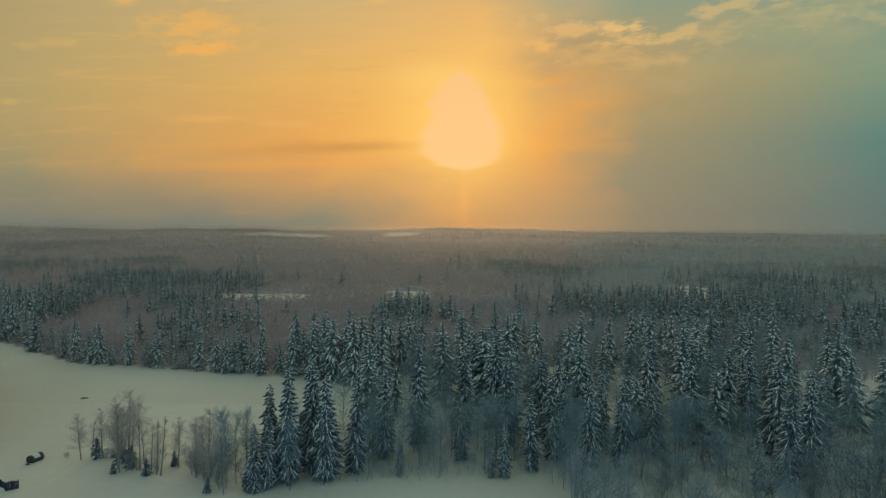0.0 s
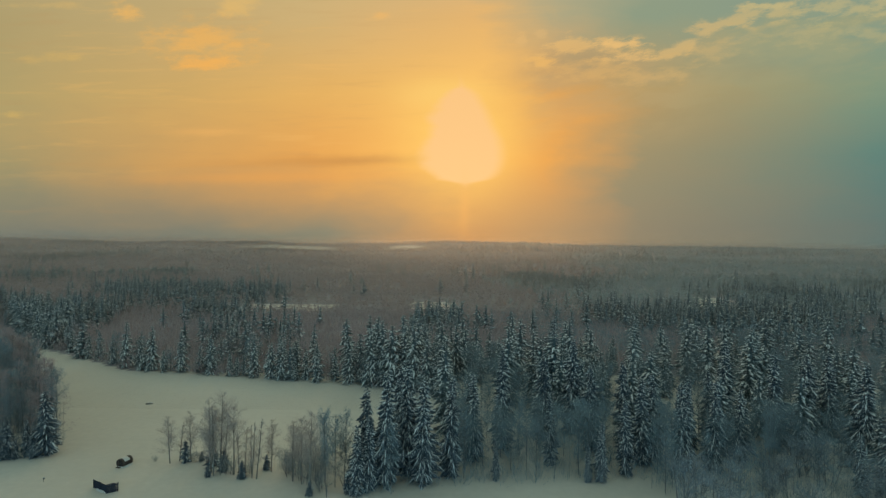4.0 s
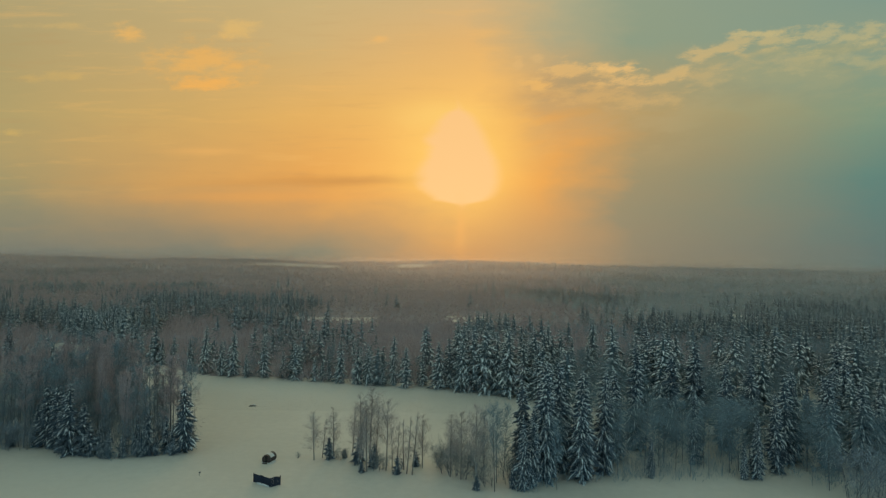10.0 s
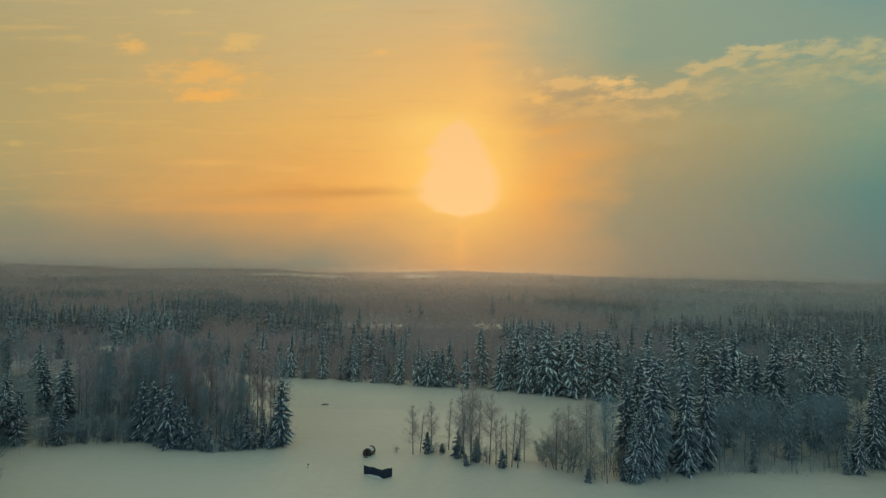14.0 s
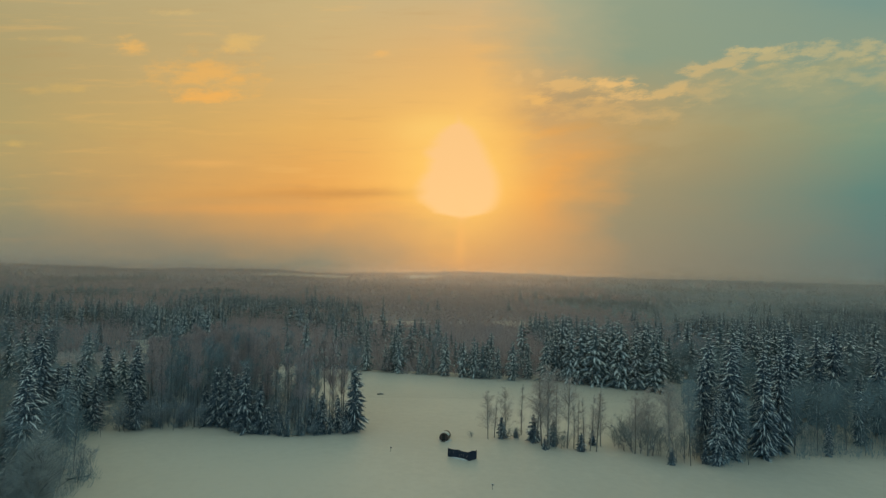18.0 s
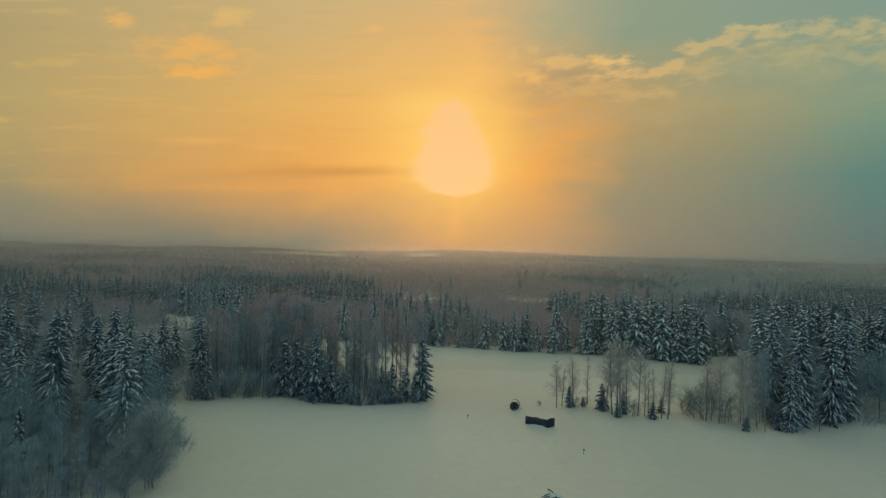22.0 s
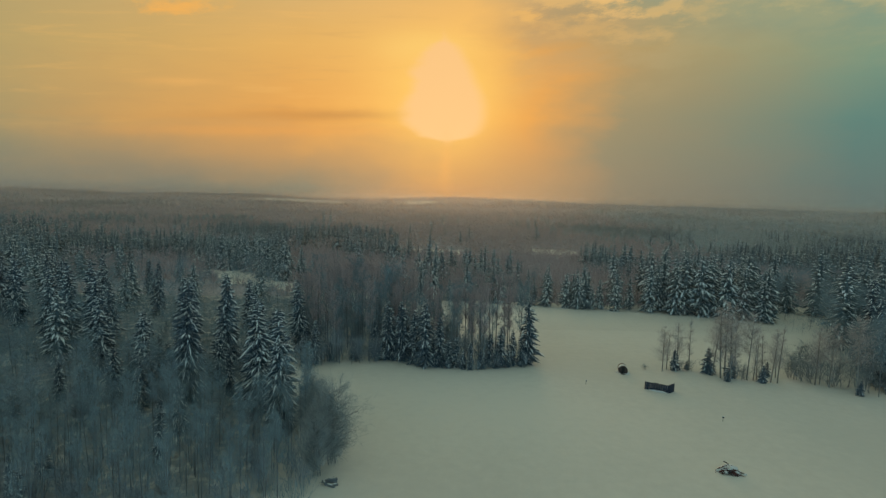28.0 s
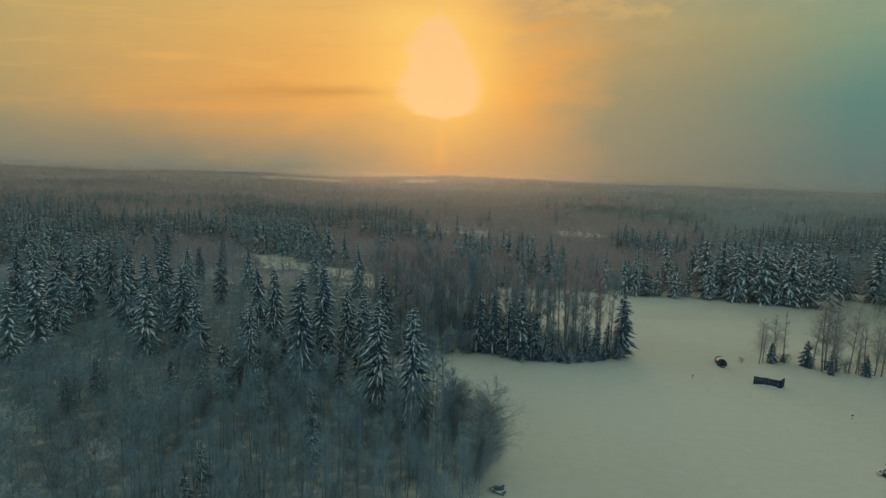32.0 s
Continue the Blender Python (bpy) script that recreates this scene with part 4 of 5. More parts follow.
plant_set(SMALL, 5, [(-72.0, 107.0, 4.8), (-65.6, 105.2, 5.8), (-64.4, 100.2, 2.5), (-57.4, 99.4, 3.8), (-54.0, 103.4, 3.4), (-62.2, 102.6, 5.2), (-69.0, 107.6, 2.2)], 1.15)
plant_set(GREY_WILLOWS, 7, [(-70.4, 107.1, 2.2), (-69.0, 106.4, 2.4), (-78.4, 107.2, 1.4), (-65.6, 105.4, 2.6), (-62.2, 101.6, 4.0), (-60.4, 100.9, 3.0), (-56.8, 101.8, 2.4)], 1.3)
# a second clump beside the wood, grown together with the bushes at its foot
plant_set(BIRCHES[::2], 13, [(-42.6, 93.8, 14.5), (-47.4, 98.6, 12.0), (-45.4, 97.4, 12.5)], 1.2)
plant_set(ALDERS[:2], 16, [(-39.5, 92.6, 15.5), (-41.0, 97.8, 13.0), (-38.8, 96.4, 13.0), (-37.4, 97.8, 14.0), (-27.9, 94.2, 12.3)], 0.95)
plant_set(GREY_WILLOWS, 7, [(-49.2, 102.6, 4.2), (-48.4, 100.6, 5.2), (-46.8, 99.8, 5.8), (-45.2, 98.4, 5.4), (-45.9, 105.6, 5.4), (-41.0, 110.0, 6.2), (-43.4, 103.2, 5.6), (-43.0, 97.6, 6.2), (-40.6, 95.0, 5.0), (-36.4, 97.0, 6.0)], 1.25)
plant_set(SMALL, 5, [(-42.6, 93.0, 3.2), (-36.0, 94.2, 4.5)])

# ---------------------------------------------------------------- woods that nobody could count


def strew(name, patterns, places, heights, base_h, mats, label, seed, wide=1.0):
    """Copies tree patterns over many places into one mesh. Patterns: (vertices, triangles, material slots)."""
    r = np.random.default_rng(seed)
    places, heights = np.asarray(places, float), np.asarray(heights, float)
    which = r.integers(0, len(patterns), len(places))
    V, F, S, n0 = [], [], [], 0
    for k, (pv, pf, ps) in enumerate(patterns):
        p, h = places[which == k], heights[which == k]
        if not len(p):
            continue
        a, s = r.uniform(0, 6.283, len(p)), h / base_h
        w = s * wide * r.uniform(0.85, 1.2, len(p))
        ca, sa = np.cos(a) * w, np.sin(a) * w
        x = pv[None, :, 0] * ca[:, None] - pv[None, :, 1] * sa[:, None] + p[:, 0:1]
        y = pv[None, :, 0] * sa[:, None] + pv[None, :, 1] * ca[:, None] + p[:, 1:2]
        z = pv[None, :, 2] * s[:, None] + ground_z(p[:, 0:1], p[:, 1:2]) - 0.15
        V.append(np.stack([x, y, z], 2).reshape(-1, 3))
        F.append((pf[None] + (np.arange(len(p)) * len(pv))[:, None, None]).reshape(-1, 3) + n0)
        S.append(np.tile(ps, len(p)))
        n0 += len(p) * len(pv)
    ob = new(name, soup(name, np.concatenate(V), np.concatenate(F), mats, np.concatenate(S)))
    return tagged(ob, label, "woods", kind="stuff")


def fused(*piles):
    v, f, s, n = [], [], [], 0
    for i, p in enumerate(piles):
        if p.v:
            v.append(np.array(p.v))
            f.append(np.array(p.f) + n)
            s.append(np.full(len(p.f), i))
            n += len(p.v)
    return np.concatenate(v), np.concatenate(f), np.concatenate(s)


mid_spruce = []
for _ in range(5):
    t, n, s = spruce_pattern(16, rng.uniform(3.8, 5.0), 12, 7, 1, 0.95, core=1.0, fine=False, taper=0.66)
    mid_spruce.append(fused(n, s))
sparse_spruce = []
for _ in range(4):
    t, n, s = spruce_pattern(16, rng.uniform(3.8, 5.2), 10, 6, 1, 0.95, core=1.0, fine=False, taper=0.62)
    sparse_spruce.append(fused(n, s))
mid_bare = []
for _ in range(6):
    t, l, w = bare_pattern(14, rng.uniform(3.0, 3.8), 0.1, 17, 13, 0.1, twig_w=0.058, upright=0.8)
    q = Pile()
    q.tube([np.array((0, 0, 0.0)), np.array((0.1, 0.1, 12.0))], [0.05, 0.02], 3)
    mid_bare.append(fused(q, w))
fine_bare = []
for _ in range(4):
    t, l, w = bare_pattern(14, rng.uniform(3.2, 4.2), 0.1, 20, 16, 0.05, twig_w=0.036, upright=0.9)
    q = Pile()
    q.tube([np.array((0, 0, 0.0)), np.array((0.1, 0.1, 13.0))], [0.045, 0.02], 3)
    fine_bare.append(fused(q, w))
scrub = []
for _ in range(4):
    q = Pile()
    for i in range(30):
        a, rr = rng.uniform(0, 6.283), rng.uniform(0, 1.1)
        d = np.array((math.cos(a) * 0.6 * rr, math.sin(a) * 0.6 * rr, 1.0)) + rng.normal(0, 0.25, 3)
        sliver(q, np.array((rr * math.cos(a), rr * math.sin(a), rng.uniform(0, 1.0))), d / np.linalg.norm(d), rng.uniform(0.8, 2.2), 0.042)
    scrub.append(fused(q))
far_spruce, far_bare = [], []
for _ in range(4):
    q, w = Pile(), Pile()
    for i in range(5):
        z0, rr = 1.6 + 2.5 * i, 3.6 * (1 - i / 6.5) ** 0.7
        for k in range(5):
            a = 6.283 * (k + rng.random()) / 5
            d = np.array((math.cos(a), math.sin(a), 0))
            e = np.array((-math.sin(a), math.cos(a), 0))
            q.tri(np.array((0, 0, z0 + 3.6)), d * rr + e * rr * 0.5 + np.array((0, 0, z0)), d * rr - e * rr * 0.5 + np.array((0, 0, z0 + rng.uniform(-0.6, 0.6))))
            if rng.random() < 0.75:
                top = np.array((0, 0, z0 + 0.9))
                w.tri(d * rr * 0.45 + top, d * rr * 1.05 + e * rr * 0.16 + np.array((0, 0, z0 + 0.3)), d * rr * 1.05 - e * rr * 0.16 + np.array((0, 0, z0 + 0.2)))
    far_spruce.append(fused(q, w))
    q = Pile()
    for i in range(26):
        a, rr, zz = rng.uniform(0, 6.283), rng.uniform(0.0, 2.6), rng.uniform(0.0, 1.0)
        rr *= 0.5 + math.sin(math.pi * min(1.0, 0.25 + 0.7 * zz)) * 0.6
        d = rng.normal(0, 1.0, 3) + np.array((0, 0, 0.4))
        sliver(q, np.array((rr * math.cos(a), rr * math.sin(a), 2.5 + 10 * zz)), d / np.linalg.norm(d), rng.uniform(1.0, 2.4), 0.9)
    far_bare.append(fused(q))

leftover_bare = [p for i, p in enumerate(leftover_bare) if i % 2 and not (p[0] > -200 and p[0] < -130 and p[1] < 85)]
strew("undergrowth_woods", fine_bare, leftover_bare, rng.uniform(7, 14, len(leftover_bare)), 14, [BARK, TWIG], "frosted bare trees filling the wood", 31)
low = [p for p in spots(LEFT_WOOD, 2.0, 71) if 38 < p[1] < 175 and -160 - 0.95 * p[1] < p[0] < -139.5] + spots(SPIT, 2.2, 72) + spots(THICKET, 2.2, 73)
low += [p for p in spots(RIGHT_WOOD, 2.4, 74) if p[1] < 125] + [(x, y + 1) for x, y in far_row] + [(x + 1.5, y + 4) for x, y in far_row]
strew("scrub_thicket", scrub, low, rng.uniform(1.5, 4.0, len(low)), 2.6, [TWIG], "low frosted scrub under the trees", 36)


def fan(y0, y1, gap, seed, margin=1.02):
    """Places in the band y0..y1 over the width that opens with distance."""
    half = y1 * 0.9 + 60
    r = np.random.default_rng(seed)
    gx, gy = np.meshgrid(np.arange(-half - 150, half, gap), np.arange(y0, y1, gap))
    px, py = gx.ravel() + r.uniform(-0.5, 0.5, gx.size) * gap, gy.ravel() + r.uniform(-0.5, 0.5, gx.size) * gap
    ok = (px > -0.92 * py * margin - 170) & (px < 0.92 * py * margin + 20) & free_of_open(px, py)
    for f in FAR_FIELDS:
        ok &= ~inside(px, py, f) | (r.random(px.size) < 0.14)
    ok &= ~inside(px, py, EDGE_CLUMPS[0]) & ~inside(px, py, EDGE_CLUMPS[1]) & ~inside(px, py, RIGHT_WOOD) & ~inside(px, py, SPIT) & ~inside(px, py, LEFT_WOOD) & ~inside(px, py, THICKET)
    return np.stack([px[ok], py[ok]], 1)


def patchy(p, scale, seed):
    """Slowly changing value 0..1 over the land, to mix spruce and birch in stands."""
    v = [noise.noise((float(x) / scale + seed, float(y) / scale * 0.7, seed * 1.7)) for x, y in p]
    return np.array(v) * 0.8 + 0.5


def speckle(p):
    """Spruces in loose groups among the birches, more of them towards both sides."""
    bearing = p[:, 0] / p[:, 1]
    many = 0.03 + 0.22 * ((p[:, 1] < 340) & (bearing < -0.35)) + 0.18 * np.clip((bearing - 0.12) * 3, 0, 1) + 0.4 * np.clip((-bearing - 0.5) * 3, 0, 1)
    return rng.random(len(p)) < many * np.clip((patchy(p, 34 + 0.05 * p[:, 1].mean(), 9.4) - 0.5) * 7, 0.03, 1)


coarse_bare = []
for _ in range(5):
    t, l, w = bare_pattern(14, rng.uniform(3.0, 4.0), 0.1, 15, 6, 0.1, twig_w=0.15, upright=0.7)
    coarse_bare.append(fused(w))
for y0, y1, gap, pats, seed in ((105, 232, 4.6, mid_bare, 41), (232, 335, 5.6, coarse_bare, 48)):
    band = fan(y0, y1, gap, seed)
    mixv = patchy(band, 60, 3.3) + rng.uniform(-0.10, 0.10, len(band)) + 0.10 * np.clip(band[:, 0] / 120, -0.3, 1) + 0.3 * np.clip(-band[:, 0] / band[:, 1] - 0.85, 0, 0.5)
    spr = mixv > (0.90 if y0 < 200 else 0.94) + 0.3 * ((band[:, 0] > -125) & (band[:, 0] < -35) & (band[:, 1] > 170))
    spr |= speckle(band)
    for belt in SPRUCE_BELTS:
        spr |= inside(band[:, 0], band[:, 1], belt) & (rng.random(len(band)) < 0.75)
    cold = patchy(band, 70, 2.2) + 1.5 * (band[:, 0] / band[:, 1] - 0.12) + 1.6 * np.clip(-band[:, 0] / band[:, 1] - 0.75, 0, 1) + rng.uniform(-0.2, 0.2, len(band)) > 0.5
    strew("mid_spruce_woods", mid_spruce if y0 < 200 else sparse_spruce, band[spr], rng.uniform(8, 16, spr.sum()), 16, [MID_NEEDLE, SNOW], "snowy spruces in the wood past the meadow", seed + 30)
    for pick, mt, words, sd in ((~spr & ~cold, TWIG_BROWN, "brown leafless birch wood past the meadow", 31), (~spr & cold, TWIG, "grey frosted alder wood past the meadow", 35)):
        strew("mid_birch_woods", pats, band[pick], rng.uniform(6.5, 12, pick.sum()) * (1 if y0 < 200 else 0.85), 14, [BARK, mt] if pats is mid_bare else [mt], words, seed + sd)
brush = []
for _ in range(4):
    q = Pile()
    for i in range(16):
        a, rr = rng.uniform(0, 6.283), rng.uniform(0, 1.6)
        d = np.array((math.cos(a) * 0.5 * rr, math.sin(a) * 0.5 * rr, 1.4)) + rng.normal(0, 0.3, 3)
        sliver(q, np.array((rr * math.cos(a), rr * math.sin(a), rng.uniform(0, 1.5))), d / np.linalg.norm(d), rng.uniform(1.6, 3.6), 0.24)
    brush.append(fused(q))
under = fan(168, 345, 4.6, 47)
strew("mid_brush", brush, under, rng.uniform(3.5, 8, len(under)), 5, [TWIG_BROWN], "brown frosted brush under the birch wood", 37)
band = fan(330, 720, 7.5, 42)
mixv = patchy(band, 100, 5.1) + rng.uniform(-0.09, 0.09, len(band)) + 0.05 * np.clip(band[:, 0] / 200, -0.5, 1) + 0.4 * np.clip(-band[:, 0] / band[:, 1] - 0.7, 0, 0.4)
spr = (mixv > 0.84) | speckle(band)
for belt in SPRUCE_BELTS + [SPRUCE_STAND]:
    spr |= inside(band[:, 0], band[:, 1], belt) & (rng.random(len(band)) < 0.8)
close = spr & (band[:, 1] < 540)
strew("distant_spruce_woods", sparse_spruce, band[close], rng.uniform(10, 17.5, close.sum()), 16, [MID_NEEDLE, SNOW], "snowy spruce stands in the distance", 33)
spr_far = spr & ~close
strew("distant_spruce_woods", far_spruce, band[spr_far], rng.uniform(8, 15, spr_far.sum()), 16, [FAR_NEEDLE, SNOW], "haze-paled spruce stands in the distance", 34)
# cold haze tint, carried by the twig colour, mostly off to both sides
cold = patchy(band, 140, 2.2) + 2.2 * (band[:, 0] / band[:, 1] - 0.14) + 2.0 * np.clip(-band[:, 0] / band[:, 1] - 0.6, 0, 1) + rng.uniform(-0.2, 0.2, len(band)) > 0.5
for pick, mt, words, sd in ((~spr & ~cold, FAR_TWIG, "brown birch woods in the distance", 35), (~spr & cold, COLD_TWIG, "distant woods coloured grey for cold haze", 39)):
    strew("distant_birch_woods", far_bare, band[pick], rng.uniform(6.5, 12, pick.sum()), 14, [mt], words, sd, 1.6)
thin_bare = [(v[:48], f[:16], s[:16]) for v, f, s in far_bare]
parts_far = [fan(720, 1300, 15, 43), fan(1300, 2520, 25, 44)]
# these woods take the twig and needle colours that carry haze
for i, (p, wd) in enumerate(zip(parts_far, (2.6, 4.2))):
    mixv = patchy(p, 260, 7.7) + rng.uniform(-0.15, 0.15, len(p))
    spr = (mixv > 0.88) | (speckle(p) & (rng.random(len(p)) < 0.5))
    strew("horizon_spruce_woods", far_spruce, p[spr], rng.uniform(11, 17, spr.sum()), 16, [HAZE_NEEDLE, HAZE_NEEDLE], "hazy spruce woods towards the horizon", 50 + i, (1.0, 1.5)[i])
    # the same bearing-based haze tint for the horizon woods
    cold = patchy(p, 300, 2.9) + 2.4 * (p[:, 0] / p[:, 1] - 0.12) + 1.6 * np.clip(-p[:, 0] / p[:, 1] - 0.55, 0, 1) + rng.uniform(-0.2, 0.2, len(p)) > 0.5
    for pick, mt, words, sd in ((~spr & ~cold, FAR_TWIG if i == 0 else HAZE_TWIG, "hazy birch woods towards the horizon", 60), (~spr & cold, COLD_TWIG, "horizon woods coloured grey for cold haze", 65)):
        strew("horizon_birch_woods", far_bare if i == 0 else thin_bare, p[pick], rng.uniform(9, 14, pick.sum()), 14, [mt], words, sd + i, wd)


def mist_material(thick, top):
    """Thin mist that scatters light onwards, so that it takes the colour of the sky behind it."""
    mt = bpy.data.materials.new("thin_mist")
    mt.use_nodes = True
    g = Graph(mt.node_tree)
    mt.node_tree.nodes.clear()
    sep = g.add("ShaderNodeSeparateXYZ")
    g.put(sep.inputs[0], g.add("ShaderNodeTexCoord").outputs["Object"])
    wav = g.m("MULTIPLY", g.m("SUBTRACT", g.noise(g.xyz(g.m("MULTIPLY", sep.outputs[0], 0.004), 0.0, 0.0), 1.0, 3.0), 0.5), 8.0)
    cover = g.step(g.m("ADD", sep.outputs[2], wav), top, top - 26.0, 0.0, thick)
    on = g.add("ShaderNodeBsdfRefraction")
    on.inputs["Color"].default_value = (0.80, 0.66, 0.54, 1)
    on.inputs["Roughness"].default_value = 0.8
    on.inputs["IOR"].default_value = 1.2
    wide, back = g.add("ShaderNodeBsdfTranslucent"), g.add("ShaderNodeBsdfDiffuse")
    half, both, mixer = (g.add("ShaderNodeMixShader") for _ in range(3))
    wide.inputs[0].default_value = back.inputs[0].default_value = (0.56, 0.59, 0.595, 1)
    half.inputs[0].default_value, both.inputs[0].default_value = 0.5, 0.3
    g.put(half.inputs[1], wide.outputs[0])
    g.put(half.inputs[2], back.outputs[0])
    g.put(both.inputs[1], half.outputs[0])
    g.put(both.inputs[2], on.outputs[0])
    g.put(mixer.inputs[0], cover)
    g.put(mixer.inputs[1], g.add("ShaderNodeBsdfTransparent").outputs[0])
    g.put(mixer.inputs[2], both.outputs[0])
    g.put(g.add("ShaderNodeOutputMaterial").inputs[0], mixer.outputs[0])
    return mt


for y0, thick in ((142, 0.045), (290, 0.07), (460, 0.085), (680, 0.13), (1050, 0.18), (1550, 0.24), (2200, 0.30)):
    w, top = 1.05 * y0 + 200, 56 + 0.007 * y0
    veil = new("mist", soup("mist", [(-w, y0, -5), (w - 150, y0, -5), (w - 150, y0, top), (-w, y0, top)], [(0, 1, 2), (0, 2, 3)], [mist_material(thick, top)]))
    tagged(veil, "thin evening mist lying over the distant woods", "mist", kind="stuff")

# nursery trees go once their copies stand
for ob in NURSERY + [store]:
    for o in (*ob.children_recursive, ob):
        bpy.data.objects.remove(o)

# ---------------------------------------------------------------- things on the meadow


def box(sx, sy, sz, bevel=0.01):
    """A bevelled block standing on its base."""
    bm = bmesh.new()
    bmesh.ops.create_cube(bm, size=1.0)
    for v in bm.verts:
        v.co = Vector((v.co.x * sx, v.co.y * sy, (v.co.z + 0.5) * sz))
    if bevel:
        bmesh.ops.bevel(bm, geom=bm.edges[:], offset=bevel, segments=1, affect="EDGES")
    return bm


def rod(p, q, r0, r1, sides=8, bend=0.0, seed=1):
    """A tapered, slightly bent stick between two points."""
    r = random.Random(seed)
    p, q = np.array(p, float), np.array(q, float)
    pile = Pile()
    off = np.array((r.uniform(-1, 1), r.uniform(-1, 1), r.uniform(-0.5, 1))) * bend
    pts = [p + (q - p) * s + off * math.sin(math.pi * s) for s in (0, 0.25, 0.5, 0.75, 1)]
    pile.tube(pts, [r0 + (r1 - r0) * s for s in (0, 0.25, 0.5, 0.75, 1)], sides)
    bm = bmesh.new()
    vs = [bm.verts.new(v) for v in pile.v]
    for f in pile.f:
        bm.faces.new([vs[i] for i in f])
    for ring in (vs[:sides], vs[-sides:]):
        bm.faces.new(ring)
    bmesh.ops.recalc_face_normals(bm, faces=bm.faces[:])
    return bm


def mound(rx, ry, h, seed, rough=0.12, n=20):
    """A low rounded heap with an uneven skin."""
    bm = bmesh.new()
    bmesh.ops.create_icosphere(bm, subdivisions=3, radius=1.0)
    for v in bm.verts:
        k = 1 + rough * noise.noise(v.co * 2.3 + Vector((seed * 3.7, 0, 0)))
        v.co = Vector((v.co.x * rx * k, v.co.y * ry * k, max(v.co.z, -0.25) * h * k))
    for f in bm.faces:
        f.smooth = True
    return bm


def at_ground(name, x, y, turn, label, category, group=""):
    ob = new(name)
    ob.matrix_world = pose(x, y, float(ground_z(x, y)) - 0.04, 0, 0, turn)
    return tagged(ob, label, category, group)


def under(ob, x, y, z, rx=0, ry=0, rz=0):
    ob.matrix_local = pose(x, y, z, rx, ry, rz)
    return ob


def board_screen():
    """A dark board screen of two walls that meet at a corner."""
    root = at_ground("board_screen", -79.5, 93.3, 0, "dark-stained wooden board windbreak standing in snow", "windbreak")
    r = random.Random(3)
    for length, turn, n, arch in ((4.45, 150.5, 30, 0.0), (1.75, 38.0, 12, 0.22)):
        ca, sa = math.cos(radians(turn)), math.sin(radians(turn))
        w = length / n
        boards = box(w - 0.012, 0.032, 1.0, 0.004)
        me = bpy.data.meshes.new("board")
        boards.to_mesh(me)
        boards.free()
        me.materials.append(DARK_BOARD)
        for i in range(n):
            s = (i + 0.5) * w
            f = (i + 0.5) / n
            hgt = 1.52 + arch * math.sin(math.pi * min(1.0, 0.15 + f)) + r.uniform(-0.012, 0.012)
            if not arch and 0.44 < f < 0.62:
                hgt += 0.10
            ob = new("board", me)
            ob.parent = root
            ob.matrix_local = pose(ca * s, sa * s, 0.0, 0, r.uniform(-0.4, 0.4), turn) @ Matrix.Diagonal((1, 1, hgt, 1))
        for z in (0.35, 1.2):
            under(part("rail", box(length, 0.05, 0.10), DARK_BOARD, root), ca * length / 2 - sa * 0.05, sa * length / 2 + ca * 0.05, z, 0, 0, turn)
        for f in (0.02, 0.5, 0.98):
            under(part("post", box(0.11, 0.11, 1.66), DARK_BOARD, root), ca * length * f - sa * 0.10, sa * length * f + ca * 0.10, 0, 0, 0, turn)
    under(part("snow_drift", mound(2.0, 0.9, 0.30, 5), LYING_SNOW, root, "drifted snow in the corner"), -1.6, 1.5, 0.03, 0, 0, 150)
    return root


board_screen()


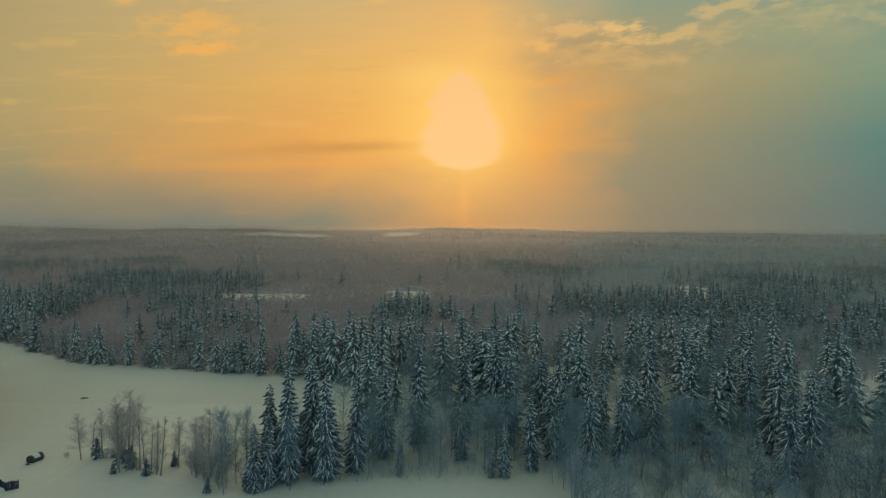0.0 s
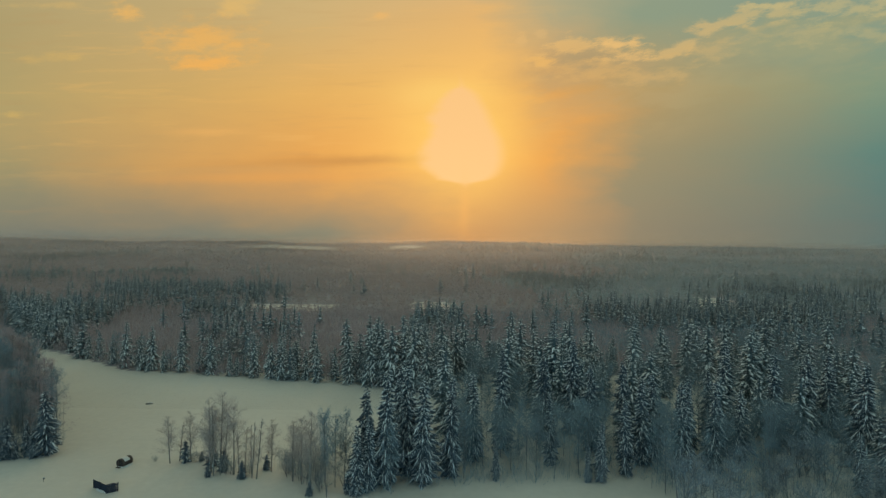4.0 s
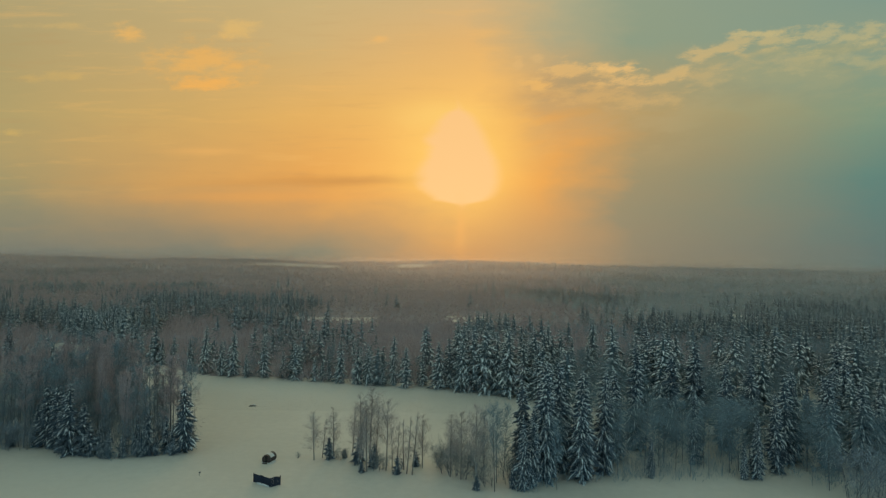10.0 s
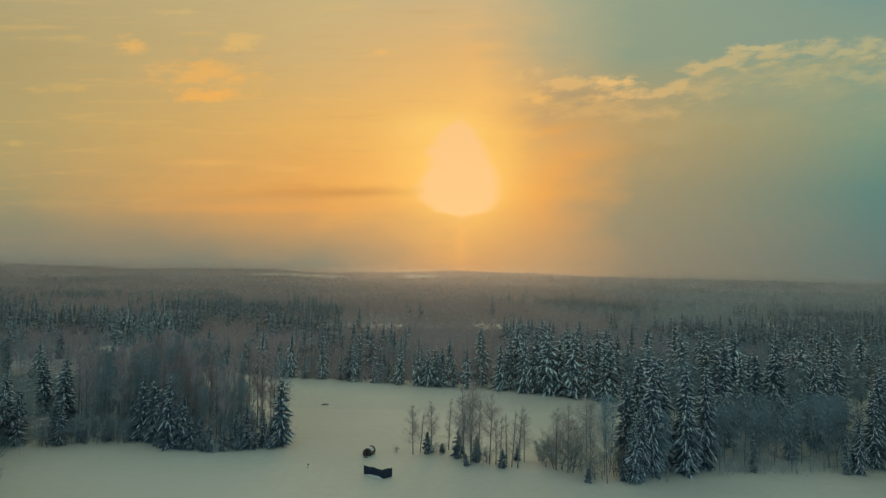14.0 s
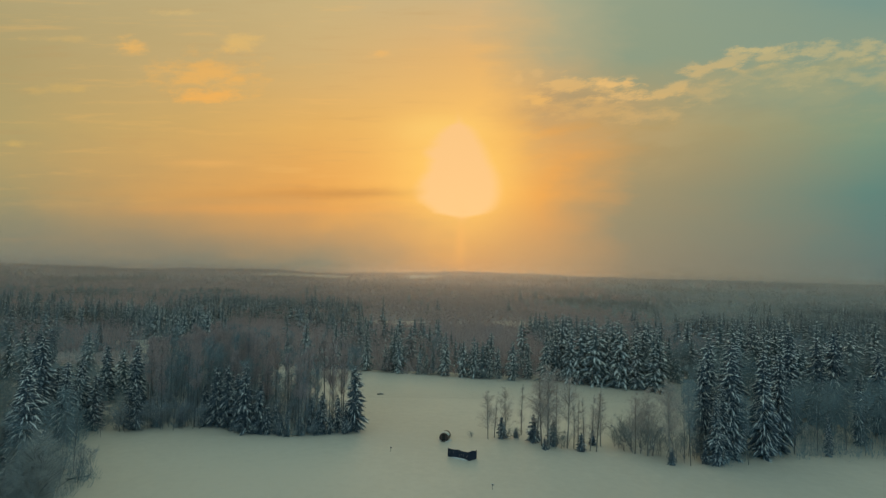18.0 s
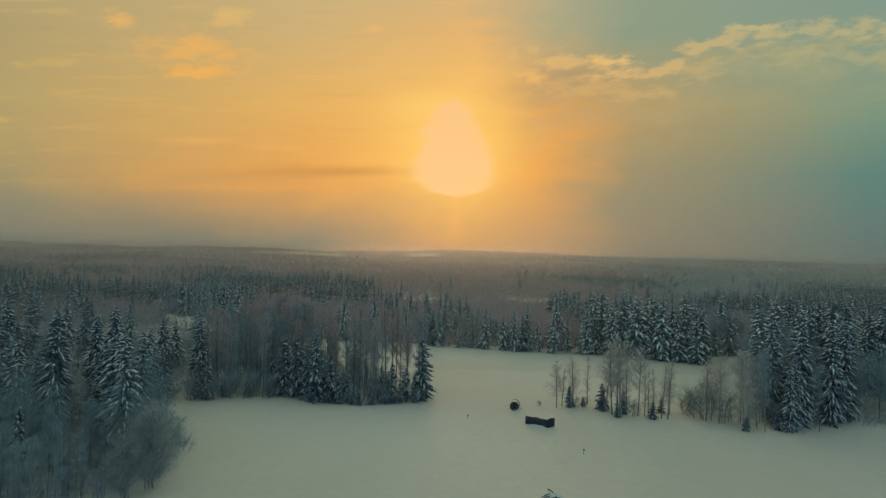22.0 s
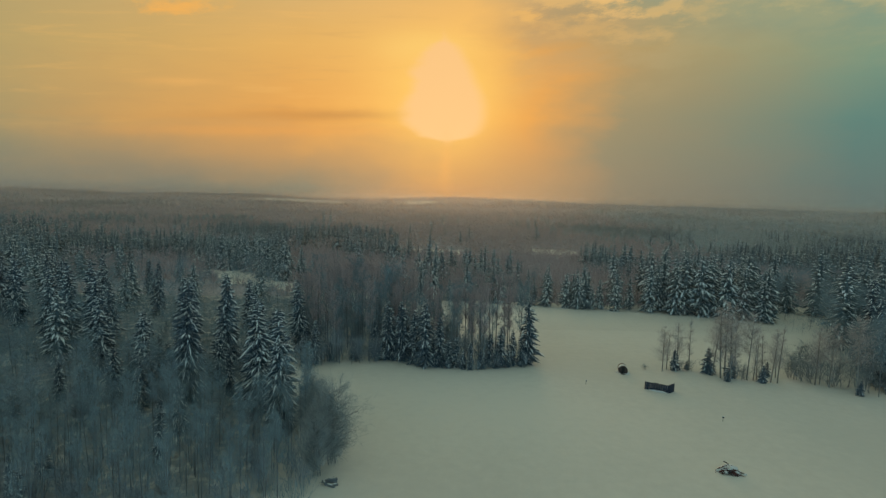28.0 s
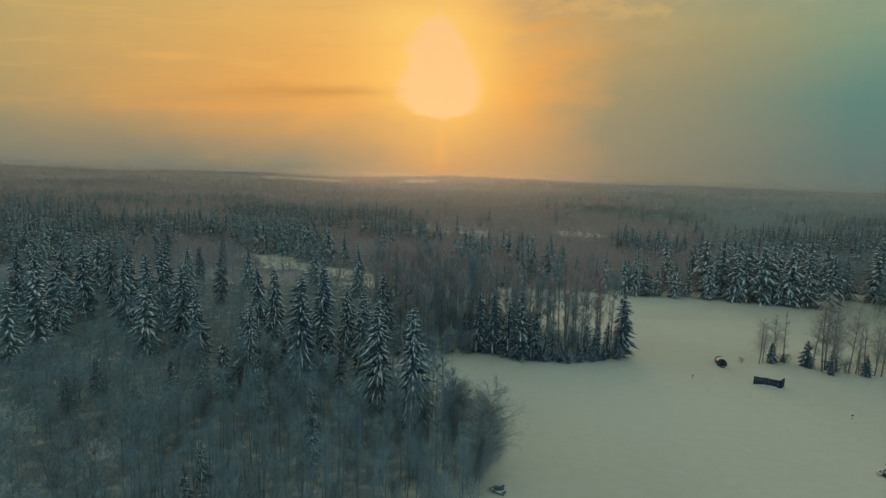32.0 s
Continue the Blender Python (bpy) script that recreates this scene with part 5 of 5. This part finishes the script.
def barrel_sauna():
    """A barrel on its side on two cradles, with a boarded end and a snow cap."""
    root = at_ground("barrel_sauna", -83.8, 105.5, -16, "brown wooden barrel sauna with snow on its back", "sauna")
    R, L, n, lift = 0.90, 2.35, 26, -0.18
    stave = box(2 * math.pi * R / n - 0.008, L, 0.045, 0.006)
    me = bpy.data.meshes.new("stave")
    stave.to_mesh(me)
    stave.free()
    me.materials.append(BARREL_WOOD)
    for i in range(n):
        a = 360 * i / n
        ob = new("stave", me)
        ob.parent = root
        ob.matrix_local = pose(0, 0, R + lift) @ pose(0, 0, 0, 0, a, 0) @ pose(0, 0, R - 0.045)
    for yy, nm in ((-L / 2 + 0.16, "front_wall"), (L / 2 - 0.16, "back_wall")):
        bm = bmesh.new()
        bmesh.ops.create_cone(bm, segments=40, radius1=R - 0.04, radius2=R - 0.04, depth=0.05, cap_ends=True, matrix=pose(0, 0, 0, 90, 0, 0))
        wall = under(part(nm, bm, BARREL_WOOD, root), 0, yy, R + lift)
        if nm == "front_wall":
            door = part("door", box(0.62, 0.05, 1.3, 0.008), DARK_GLASS, wall, "dark glass door")
            under(door, 0, -0.04, -0.62)
            for x in (-0.62, 0.62):
                under(part("board_panel", box(0.42, 0.03, 1.0, 0.006), BARREL_WOOD, wall), x, -0.035, -0.5)
    for yy in (-0.95, 0.95):
        bm = bmesh.new()
        ring = []
        for k in range(40):
            a = 2 * math.pi * k / 40
            for rr, dy in ((R + 0.004, -0.025), (R + 0.012, -0.025), (R + 0.012, 0.025), (R + 0.004, 0.025)):
                ring.append(bm.verts.new((rr * math.sin(a), dy, rr * math.cos(a))))
        for k in range(40):
            for j in range(4):
                a0, a1 = k * 4, ((k + 1) % 40) * 4
                bm.faces.new((ring[a0 + j], ring[a1 + j], ring[a1 + (j + 1) % 4], ring[a0 + (j + 1) % 4]))
        under(part("hoop", bm, STEEL, root, "steel hoop"), 0, yy, R + lift)
    for yy in (-0.7, 0.7):
        under(part("cradle", box(1.9, 0.14, 0.16, 0.02), BARREL_WOOD, root), 0, yy, 0)
    bm = bmesh.new()
    m = 14
    grid = []
    for k in range(m + 1):
        a = radians(-70 + 140 * k / m)
        for j in range(9):
            yy = -0.7 + 1.2 * j / 8
            t = 0.045 * math.cos(a) ** 0.5 * math.sin(math.pi * (j + 0.6) / 9.2) + 0.02 * noise.noise((k * 0.4, j * 0.5, 2.0)) + 0.012
            rr = R + t
            grid.append(bm.verts.new((rr * math.sin(a), yy, rr * math.cos(a))))
    for k in range(m):
        for j in range(8):
            i0 = k * 9 + j
            bm.faces.new((grid[i0], grid[i0 + 1], grid[i0 + 10], grid[i0 + 9]))
    base = [bm.verts.new(((R + 0.0) * math.sin(radians(-70 + 140 * k / m)), s, (R + 0.0) * math.cos(radians(-70 + 140 * k / m)))) for s in (-0.7, 0.5) for k in range(m + 1)]
    for k in range(m):
        bm.faces.new((grid[k * 9], grid[(k + 1) * 9], base[k + 1], base[k]))
        bm.faces.new((grid[k * 9 + 8], base[m + 1 + k], base[m + 2 + k], grid[(k + 1) * 9 + 8]))
    bmesh.ops.recalc_face_normals(bm, faces=bm.faces[:])
    for f in bm.faces:
        f.smooth = True
    under(part("snow_cap", bm, LYING_SNOW, root, "snow lying over the middle of the barrel"), 0, 0, R + lift)
    under(part("snow_drift", mound(1.5, 1.5, 0.16, 12, 0.2), LYING_SNOW, root, "snow drifted against the barrel"), 0, 0, 0.04)
    under(part("step", box(0.9, 0.4, 0.18, 0.015), BARREL_WOOD, root), 0, -L / 2 - 0.3, 0)
    return root


barrel_sauna()

for x, y, turn in ((-94.2, 97.4, 15), (-76.6, 80.8, -20)):
    post = at_ground("marker_post", x, y, turn, "short weathered marker post with a small board", "post", "marker posts")
    part("stake", rod((0, 0, 0), (0.02, 0.0, 0.9), 0.04, 0.035, 7), BARK, post)
    under(part("board_panel", box(0.30, 0.03, 0.22, 0.008), DARK_BOARD, post), 0.05, -0.05, 0.68)
    under(part("snow_cap", mound(0.16, 0.07, 0.07, 2), LYING_SNOW, post, "little cap of snow"), 0.05, -0.03, 0.9)


def brush_pile():
    """Snowed-over heap of felled branches and poles."""
    root = at_ground("brush_pile", -85.3, 64.6, -4, "snow-covered pile of reddish felled branches and poles", "brush pile")
    r = random.Random(8)
    under(part("snow_cover", mound(1.35, 0.85, 0.85, 3, 0.5), LYING_SNOW, root, "snow lying over the heap"), 0.0, 0.25, 0)
    for i in range(150):
        x = r.gauss(-0.1, 0.55)
        top = 1.15 * max(0.1, 1 - abs(x + 0.2) / 1.7)
        y = r.uniform(-1.0, 0.4)
        z = top * r.uniform(0.25, 1.0) * (1 - 0.35 * abs(y + 0.1))
        ln = r.uniform(0.3, 0.8)
        a = radians(r.uniform(-75, 75) + (180 if r.random() < 0.5 else 0))
        p = (x, y, z)
        q = (x + math.cos(a) * ln, y + math.sin(a) * ln * 0.5 - 0.15, max(0.04, z + r.uniform(-0.55, 0.15)))
        part("branch", rod(p, q, r.uniform(0.03, 0.08), 0.02, 6, 0.1, i), RED_WOOD if r.random() < 0.5 else BARREL_WOOD, root)
    part("pole", rod((-0.7, 0.1, 1.4), (0.1, 0.35, 0.9), 0.085, 0.06, 7, 0.04, 50), BARREL_WOOD, root, "dark pole sticking out of the heap")
    part("pole", rod((1.2, -0.4, 0.22), (2.1, -0.5, 0.06), 0.08, 0.04, 7, 0.03, 51), BARREL_WOOD, root)
    for i in range(44):
        x = r.gauss(-0.05, 0.6)
        under(part("snow_lump", mound(r.uniform(0.15, 0.36), r.uniform(0.12, 0.24), r.uniform(0.08, 0.16), 20 + i, 0.4), LYING_SNOW, root), x, r.uniform(-0.9, 0.3), 1.1 * max(0.12, 1 - abs(x + 0.2) / 1.6) * r.uniform(0.5, 1.0))
    return root


brush_pile()


def fallen_trunk(x, y, turn, length, seed, label):
    root = at_ground("fallen_trunk", x, y, turn, label, "fallen tree", "fallen trees")
    r = random.Random(seed)
    part("log", rod((0, 0, 0.25), (length, 0, 0.32), 0.20, 0.09, 9, 0.12, seed), BARK, root)
    for i in range(8):
        s = r.uniform(0.25, 0.95) * length
        part("branch", rod((s, 0, 0.3), (s + r.uniform(0.2, 0.8), r.uniform(-1, 1), r.uniform(0.1, 1.1)), 0.05, 0.015, 5, 0.05, seed + i), BARK, root)
    for i in range(6):
        s = (i + 0.5) / 6 * length
        under(part("snow_lump", mound(0.42, 0.22, 0.16, seed + i), LYING_SNOW, root), s, r.uniform(-0.05, 0.05), 0.44)
    return root


fallen_trunk(-144.0, 81.6, 30, 3.0, 61, "fallen trunk with lumps of snow by the wood's edge")


def log_heap():
    """A small heap of dark sawn logs and torn branches, capped with snow."""
    root = at_ground("log_heap", -137.2, 61.2, -12, "small heap of dark logs capped with snow", "log heap")
    r = random.Random(62)
    for x, y, z, ln, rad, turn in ((-1.0, 0.2, 0.30, 1.9, 0.28, 8), (-0.7, -0.45, 0.24, 1.7, 0.24, -14), (-0.5, 0.0, 0.72, 1.5, 0.22, 20), (0.35, -0.6, 0.22, 1.0, 0.22, 38), (-1.3, -0.2, 0.55, 1.0, 0.16, -35)):
        ca, sa = math.cos(radians(turn)), math.sin(radians(turn))
        log = part("log", rod((0, 0, 0), (ln * ca, ln * sa, r.uniform(-0.12, 0.1)), rad, rad * 0.86, 10, 0.03, int(100 * rad)), BARK, root)
        under(log, x, y, z)
        cap = part("snow_lump", mound(0.34 * ln, rad * 0.55, 0.11, int(50 * ln), 0.25), LYING_SNOW, log, "snow on the log")
        under(cap, 0.5 * ln * ca, 0.5 * ln * sa, rad * 0.75, 0, 0, turn)
    for i in range(12):
        a = r.uniform(0, 6.28)
        p = (r.uniform(-1, 0.8), r.uniform(-0.6, 0.4), r.uniform(0.2, 0.7))
        part("branch", rod(p, (p[0] + math.cos(a) * 0.9, p[1] + math.sin(a) * 0.9, p[2] + r.uniform(-0.2, 0.5)), 0.05, 0.015, 5, 0.06, 70 + i), BARK, root)
    root.scale = (0.78, 0.78, 0.78)
    return root


log_heap()

stone = at_ground("field_stone", -101.6, 146.0, 10, "low grey field stone half buried in snow", "stone")
part("rock", mound(1.0, 0.5, 0.42, 9, 0.4), STONE, stone)
under(part("snow_cap", mound(0.7, 0.32, 0.16, 10, 0.3), LYING_SNOW, stone, "patch of snow on top"), 0.1, 0.1, 0.34)
